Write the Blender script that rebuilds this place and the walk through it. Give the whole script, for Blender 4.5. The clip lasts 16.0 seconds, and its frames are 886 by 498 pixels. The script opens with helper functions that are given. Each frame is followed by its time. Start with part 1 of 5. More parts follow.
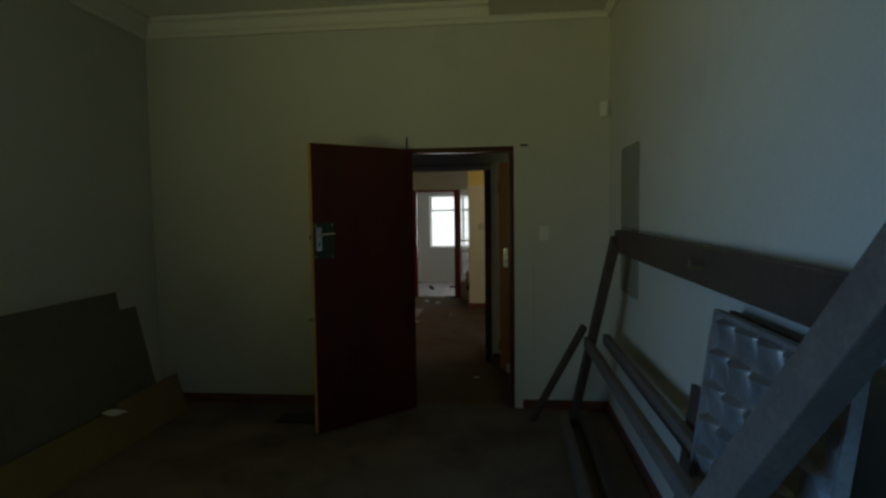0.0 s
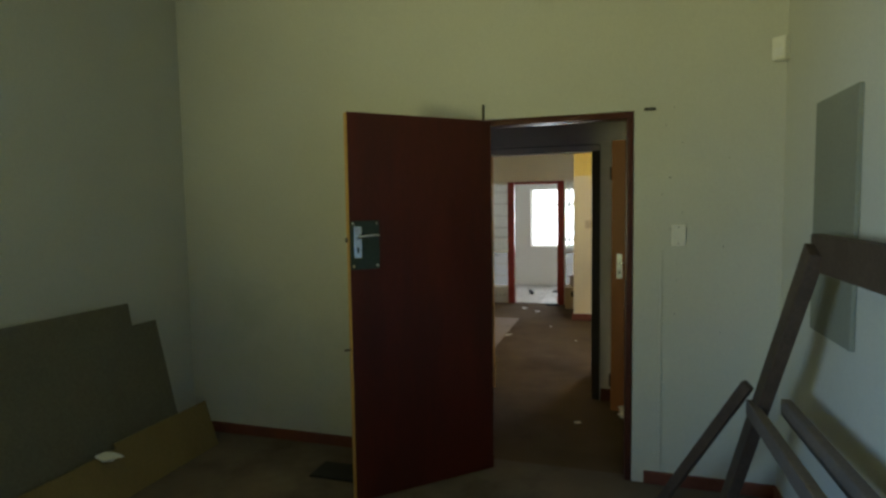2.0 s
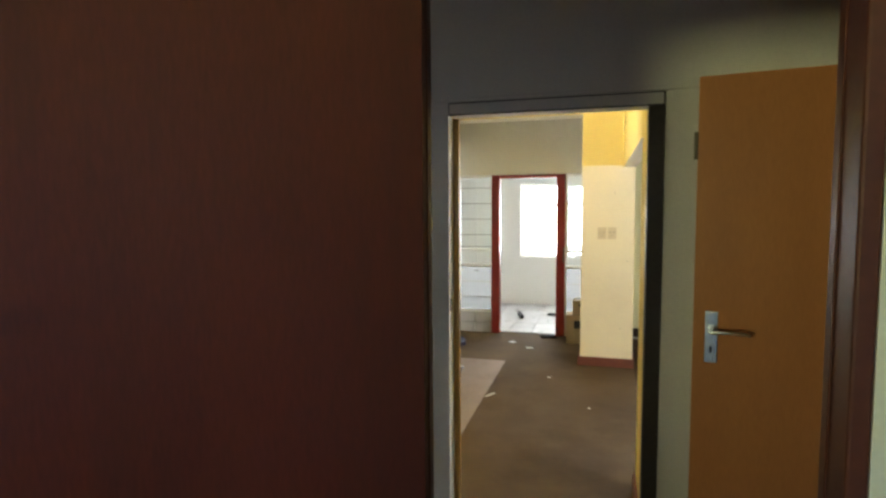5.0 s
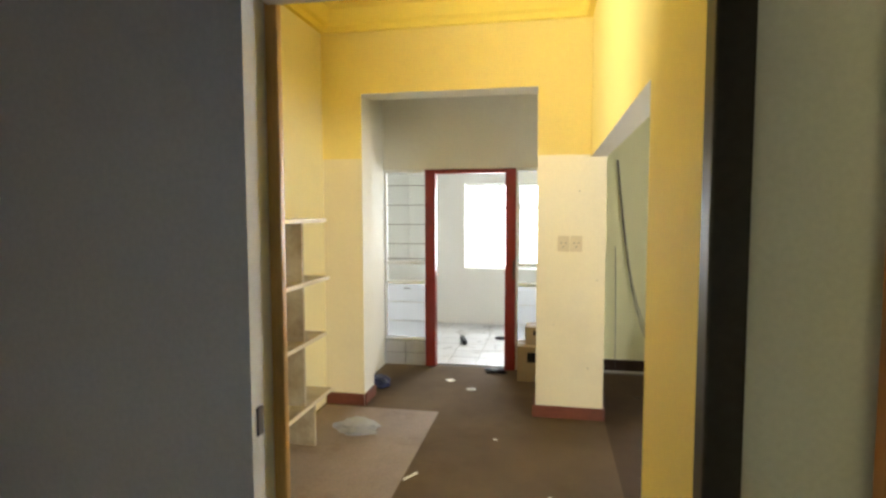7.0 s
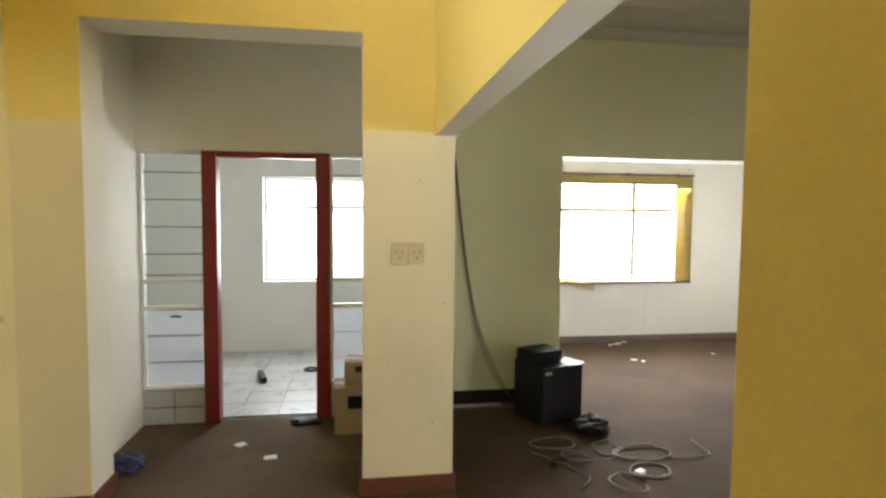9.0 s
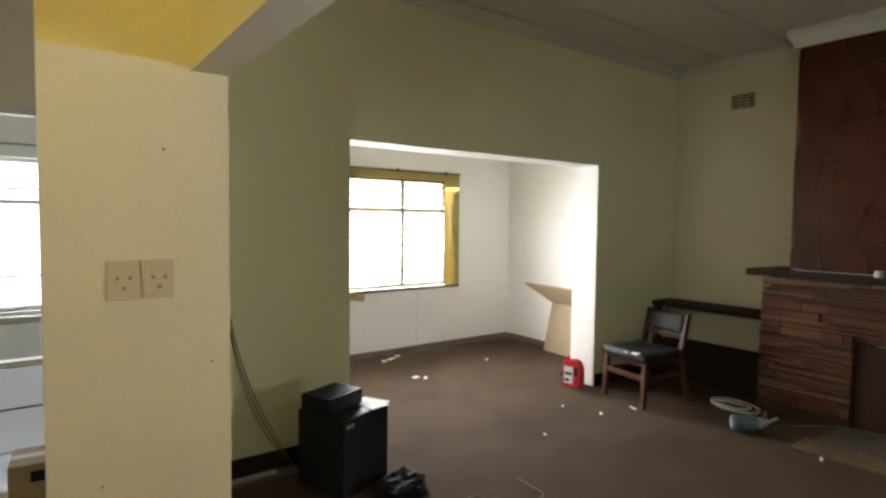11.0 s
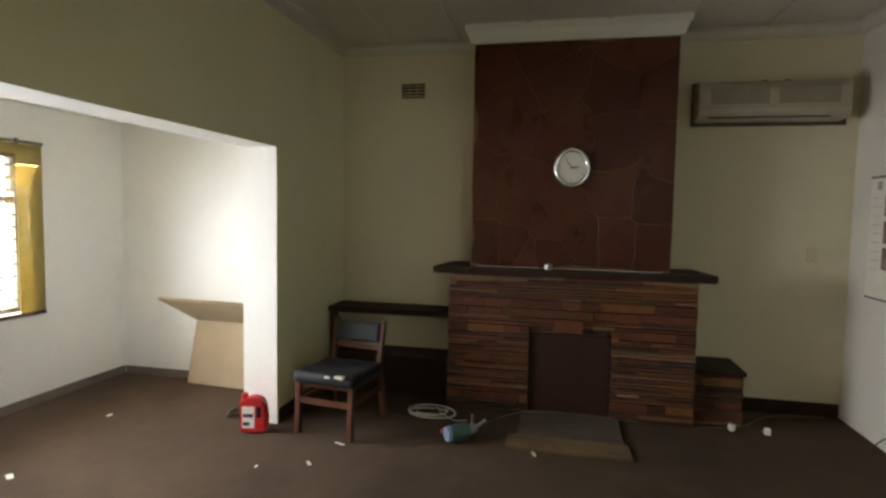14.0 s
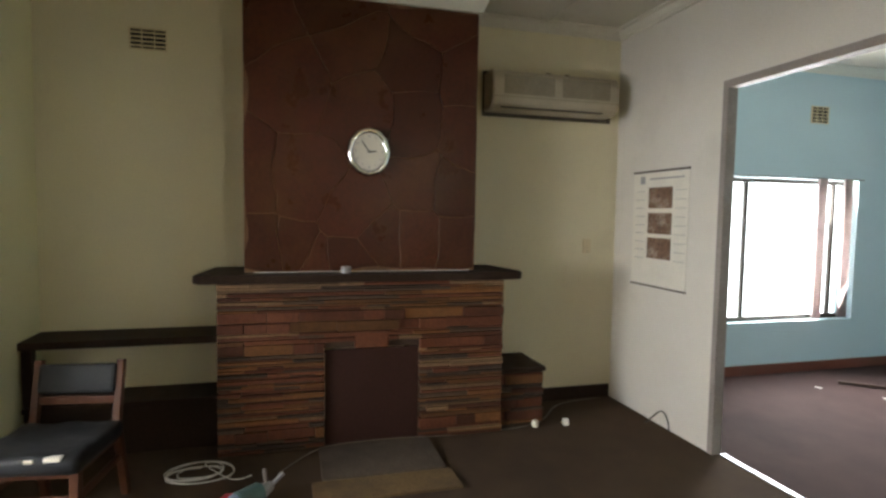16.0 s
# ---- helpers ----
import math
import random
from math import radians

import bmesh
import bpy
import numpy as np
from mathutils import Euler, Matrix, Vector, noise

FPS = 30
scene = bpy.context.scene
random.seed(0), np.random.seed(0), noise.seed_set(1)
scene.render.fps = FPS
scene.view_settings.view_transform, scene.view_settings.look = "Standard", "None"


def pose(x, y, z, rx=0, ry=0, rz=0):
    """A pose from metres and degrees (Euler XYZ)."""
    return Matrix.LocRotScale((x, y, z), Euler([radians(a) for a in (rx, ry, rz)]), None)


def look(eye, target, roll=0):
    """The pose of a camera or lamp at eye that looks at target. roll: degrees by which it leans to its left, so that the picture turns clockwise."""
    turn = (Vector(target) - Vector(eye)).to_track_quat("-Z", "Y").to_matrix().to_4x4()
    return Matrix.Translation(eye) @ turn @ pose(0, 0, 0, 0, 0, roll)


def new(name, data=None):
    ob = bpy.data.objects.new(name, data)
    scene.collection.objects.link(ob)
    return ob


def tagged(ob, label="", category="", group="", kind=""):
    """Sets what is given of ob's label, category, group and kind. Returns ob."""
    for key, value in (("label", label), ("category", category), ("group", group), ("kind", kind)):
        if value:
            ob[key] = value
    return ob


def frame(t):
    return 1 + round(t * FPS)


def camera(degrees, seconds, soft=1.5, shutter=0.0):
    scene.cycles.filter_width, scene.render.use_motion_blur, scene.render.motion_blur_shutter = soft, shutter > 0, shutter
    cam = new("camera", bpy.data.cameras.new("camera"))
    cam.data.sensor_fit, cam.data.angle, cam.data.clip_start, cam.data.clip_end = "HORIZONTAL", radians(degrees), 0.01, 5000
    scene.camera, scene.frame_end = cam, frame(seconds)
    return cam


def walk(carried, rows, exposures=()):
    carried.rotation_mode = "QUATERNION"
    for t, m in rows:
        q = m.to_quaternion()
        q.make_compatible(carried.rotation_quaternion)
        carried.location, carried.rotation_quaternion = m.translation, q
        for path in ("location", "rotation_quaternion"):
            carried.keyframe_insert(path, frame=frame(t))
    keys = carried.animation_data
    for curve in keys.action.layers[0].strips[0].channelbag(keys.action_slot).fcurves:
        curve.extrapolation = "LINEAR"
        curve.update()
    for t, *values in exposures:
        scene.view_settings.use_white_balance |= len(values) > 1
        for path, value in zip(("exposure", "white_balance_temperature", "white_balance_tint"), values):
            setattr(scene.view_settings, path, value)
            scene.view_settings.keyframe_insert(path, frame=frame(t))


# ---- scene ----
cam = camera(77.0, 16.0, soft=2.7)
PATH = [
    (0, (0.0, -0.037, 1.614), (-0.208, 1.948, 1.481), -0.8),
    (0.5, (0.021, 0.27, 1.613), (-0.279, 2.243, 1.481), -0.8),
    (1, (0.024, 0.561, 1.634), (-0.401, 2.511, 1.503), -0.9),
    (1.5, (0.022, 0.846, 1.633), (-0.489, 2.775, 1.498), -1.0),
    (2, (-0.005, 1.15, 1.6), (-0.589, 3.058, 1.457), -0.9),
    (2.5, (-0.116, 1.513, 1.588), (-0.721, 3.413, 1.438), -0.7),
    (3, (-0.224, 1.858, 1.58), (-0.825, 3.76, 1.425), -0.4),
    (3.5, (-0.28, 2.241, 1.597), (-0.866, 4.147, 1.442), -0.4),
    (4, (-0.339, 2.624, 1.617), (-0.909, 4.535, 1.462), -0.4),
    (6.5, (-0.386, 4.451, 1.637), (-0.831, 6.396, 1.497), -0.2),
    (7, (-0.438, 4.826, 1.611), (-0.814, 6.786, 1.474), -0.1),
    (7.5, (-0.516, 5.176, 1.605), (-0.755, 7.157, 1.47), 0.1),
    (8, (-0.54, 5.51, 1.59), (-0.589, 7.505, 1.459), 0.4),
    (8.5, (-0.537, 5.787, 1.582), (-0.421, 7.78, 1.454), 0.4),
    (9, (-0.561, 6.083, 1.573), (-0.259, 8.056, 1.452), 0.5),
    (9.5, (-0.566, 6.318, 1.564), (-0.053, 8.248, 1.448), 0.6),
    (9.7, (-0.567, 6.423, 1.55), (0.039, 8.326, 1.44), 0.4),
    (11.8, (-0.5, 7.613, 1.567), (0.939, 8.999, 1.461), 1.0),
    (12, (-0.481, 7.669, 1.579), (1.006, 9.002, 1.473), 0.9),
    (12.5, (-0.436, 7.929, 1.649), (1.188, 9.089, 1.523), 0.9),
    (13, (-0.396, 8.205, 1.649), (1.379, 9.118, 1.52), 0.9),
    (13.5, (-0.239, 8.362, 1.612), (1.637, 9.043, 1.488), 1.0),
    (14, (-0.078, 8.508, 1.614), (1.873, 8.93, 1.482), 1.0),
    (14.5, (0.118, 8.698, 1.603), (2.106, 8.862, 1.468), 1.0),
    (15, (0.302, 8.789, 1.573), (2.297, 8.72, 1.443), 1.0),
    (15.5, (0.498, 8.868, 1.572), (2.471, 8.568, 1.448), 1.0),
    (16, (0.701, 8.985, 1.575), (2.625, 8.451, 1.448), 0.9),
]
EXPOSURES = [(0.0, -2.0), (1.0, -1.1), (1.5, -0.7), (2.5, 0.0), (3.5, 0.3), (4.2, 0.65), (6.5, 1.05), (7.5, 0.85), (9.0, 0.35), (9.7, 0.1), (12.0, -0.28), (13.0, -0.35), (14.5, -0.45), (15.2, -0.2), (16.0, 0.1)]
walk(cam, [(t, look(eye, target, roll)) for t, eye, target, roll in PATH], EXPOSURES)

# ---- world and light ----
world = bpy.data.worlds.new("world")
scene.world = world
world.use_nodes = True
wn = world.node_tree
sky = wn.nodes.new("ShaderNodeTexSky")
sky.sky_type, sky.sun_disc = "NISHITA", False
sky.sun_elevation, sky.sun_rotation = radians(65), radians(180)
wn.links.new(sky.outputs[0], wn.nodes["Background"].inputs[0])
wn.nodes["Background"].inputs[1].default_value = 0.1
sun = new("sun", bpy.data.lights.new("sun", "SUN"))
sun.data.energy, sun.data.angle, sun.data.color = 3.0, radians(0.5), (1, 0.95, 0.87)
sun.matrix_world = look((0, -10, 21.4), (0, 0, 0))


def window_light(name, eye, target, w, h, watts, color, spread=180):
    """Daylight that comes in by a window's opening."""
    lamp = new(name, bpy.data.lights.new(name, "AREA"))
    lamp.data.shape, lamp.data.size, lamp.data.size_y = "RECTANGLE", w, h
    lamp.data.energy, lamp.data.color, lamp.data.spread = watts, color, radians(spread)
    lamp.matrix_world = look(eye, target)
    return lamp


window_light("bedroom_skylight", (-3.32, -0.55, 1.55), (0.5, 1.1, 0.2), 1.9, 1.2, 64, (0.20, 0.50, 1.0), 80)
window_light("bedroom_garden_light", (-3.36, -0.55, 1.45), (-1.3, 3.0, 3.9), 1.9, 1.2, 60, (1.0, 1.0, 0.46), 95)
window_light("kitchen_skylight", (-0.85, 12.93, 1.4), (-0.95, 10, 0.9), 1.6, 1.25, 45, (0.92, 0.95, 1.0))
window_light("alcove_skylight", (2.55, 12.98, 1.4), (2.55, 11.2, 0.2), 2.15, 1.4, 360, (0.97, 0.98, 1.0), 150)
window_light("blue_room_skylight", (5.55, 4.05, 1.28), (2, 5.8, 1.95), 1.75, 1.5, 225, (1.0, 0.965, 0.945))
# Fill lamp behind an added window, to brighten the upper hall.
window_light("hall_fill_light", (-2.60, 6.40, 1.65), (-1.1, 8.5, 3.2), 0.65, 1.0, 40, (1.0, 0.97, 0.90), 105)


# ---- materials ----
def mat(name, color, rough=0.8, metal=0.0, var=0.12, scale=3.0, fine=60.0, bump=0.08, stain=None, stain_at=0.62, spec=0.3, stretch=(1, 1, 1)):
    """A surface with broad and fine variation of its colour and a fine relief, in metres of the world."""
    m = bpy.data.materials.new(name)
    m.use_nodes = True
    nt = m.node_tree
    n, l = nt.nodes, nt.links
    b = n["Principled BSDF"]
    b.inputs["Metallic"].default_value = metal
    b.inputs["Specular IOR Level"].default_value = spec
    g = n.new("ShaderNodeNewGeometry")
    mp = n.new("ShaderNodeMapping")
    mp.inputs["Scale"].default_value = stretch
    l.new(g.outputs["Position"], mp.inputs["Vector"])
    a = n.new("ShaderNodeTexNoise")
    a.inputs["Scale"].default_value, a.inputs["Detail"].default_value, a.inputs["Roughness"].default_value = scale, 6, 0.6
    f = n.new("ShaderNodeTexNoise")
    f.inputs["Scale"].default_value, f.inputs["Detail"].default_value = fine, 3
    l.new(mp.outputs[0], a.inputs["Vector"])
    l.new(mp.outputs[0], f.inputs["Vector"])
    add = n.new("ShaderNodeMath")
    add.operation = "ADD"
    l.new(a.outputs[0], add.inputs[0])
    l.new(f.outputs[0], add.inputs[1])
    r = n.new("ShaderNodeMapRange")
    r.inputs["From Min"].default_value, r.inputs["From Max"].default_value = 0.6, 1.4
    r.inputs["To Min"].default_value, r.inputs["To Max"].default_value = 1 - var, 1 + var
    l.new(add.outputs[0], r.inputs[0])
    mul = n.new("ShaderNodeVectorMath")
    mul.operation = "SCALE"
    mul.inputs[0].default_value = color
    l.new(r.outputs[0], mul.inputs["Scale"])
    out = mul.outputs[0]
    if stain:
        s = n.new("ShaderNodeTexNoise")
        s.inputs["Scale"].default_value, s.inputs["Detail"].default_value, s.inputs["Roughness"].default_value = scale * 0.45, 9, 0.68
        l.new(mp.outputs[0], s.inputs["Vector"])
        sr = n.new("ShaderNodeMapRange")
        sr.inputs["From Min"].default_value, sr.inputs["From Max"].default_value = stain_at - 0.1, stain_at + 0.1
        sr.inputs["To Max"].default_value = 0.75
        l.new(s.outputs[0], sr.inputs[0])
        mx = n.new("ShaderNodeMix")
        mx.data_type = "RGBA"
        mx.inputs["B"].default_value = (*stain, 1)
        ins = [i for i in mx.inputs if i.type == "RGBA"]
        ins[1].default_value = (*stain, 1)
        l.new(sr.outputs[0], mx.inputs[0])
        l.new(out, ins[0])
        out = [o for o in mx.outputs if o.type == "RGBA"][0]
    l.new(out, b.inputs["Base Color"])
    rr = n.new("ShaderNodeMapRange")
    rr.inputs["To Min"].default_value, rr.inputs["To Max"].default_value = max(rough - 0.12, 0.03), min(rough + 0.12, 1)
    l.new(a.outputs[0], rr.inputs[0])
    l.new(rr.outputs[0], b.inputs["Roughness"])
    if bump:
        bp = n.new("ShaderNodeBump")
        bp.inputs["Strength"].default_value, bp.inputs["Distance"].default_value = bump, 0.004
        l.new(add.outputs[0], bp.inputs["Height"])
        l.new(bp.outputs[0], b.inputs["Normal"])
    return m


def varied(m, amount=0.5):
    """Adds a difference from piece to piece."""
    nt = m.node_tree
    b = nt.nodes["Principled BSDF"]
    src = b.inputs["Base Color"].links[0].from_socket
    oi = nt.nodes.new("ShaderNodeObjectInfo")
    r = nt.nodes.new("ShaderNodeMapRange")
    r.inputs["To Min"].default_value, r.inputs["To Max"].default_value = 1 - amount, 1 + amount
    nt.links.new(oi.outputs["Random"], r.inputs[0])
    s = nt.nodes.new("ShaderNodeVectorMath")
    s.operation = "SCALE"
    nt.links.new(src, s.inputs[0])
    nt.links.new(r.outputs[0], s.inputs["Scale"])
    nt.links.new(s.outputs[0], b.inputs["Base Color"])
    return m


def glass(name, tint=(0.95, 0.97, 0.97), rough=0.03, haze=0.0):
    m = bpy.data.materials.new(name)
    m.use_nodes = True
    n, l = m.node_tree.nodes, m.node_tree.links
    n.remove(n["Principled BSDF"])
    t, g, mx = n.new("ShaderNodeBsdfTransparent"), n.new("ShaderNodeBsdfGlossy"), n.new("ShaderNodeMixShader")
    t.inputs[0].default_value = (*tint, 1)
    g.inputs["Roughness"].default_value = rough
    mx.inputs[0].default_value = 0.06
    l.new(t.outputs[0], mx.inputs[1])
    l.new(g.outputs[0], mx.inputs[2])
    last = mx
    if haze:
        d, tr, m2, m3 = n.new("ShaderNodeBsdfDiffuse"), n.new("ShaderNodeBsdfTranslucent"), n.new("ShaderNodeMixShader"), n.new("ShaderNodeMixShader")
        d.inputs[0].default_value = tr.inputs[0].default_value = (0.75, 0.77, 0.80, 1)
        l.new(d.outputs[0], m2.inputs[1])
        l.new(tr.outputs[0], m2.inputs[2])
        m3.inputs[0].default_value = haze
        l.new(mx.outputs[0], m3.inputs[1])
        l.new(m2.outputs[0], m3.inputs[2])
        last = m3
    l.new(last.outputs[0], n["Material Output"].inputs[0])
    return m


def leafy(name, color, through_share=0.5):
    """A thin sheet that lets light through."""
    m = mat(name, color, 0.7, var=0.25, scale=8, fine=120)
    n, l = m.node_tree.nodes, m.node_tree.links
    b = n["Principled BSDF"]
    tr, mx = n.new("ShaderNodeBsdfTranslucent"), n.new("ShaderNodeMixShader")
    l.new(b.inputs["Base Color"].links[0].from_socket, tr.inputs[0])
    mx.inputs[0].default_value = through_share
    l.new(b.outputs[0], mx.inputs[1])
    l.new(tr.outputs[0], mx.inputs[2])
    l.new(mx.outputs[0], n["Material Output"].inputs[0])
    return m


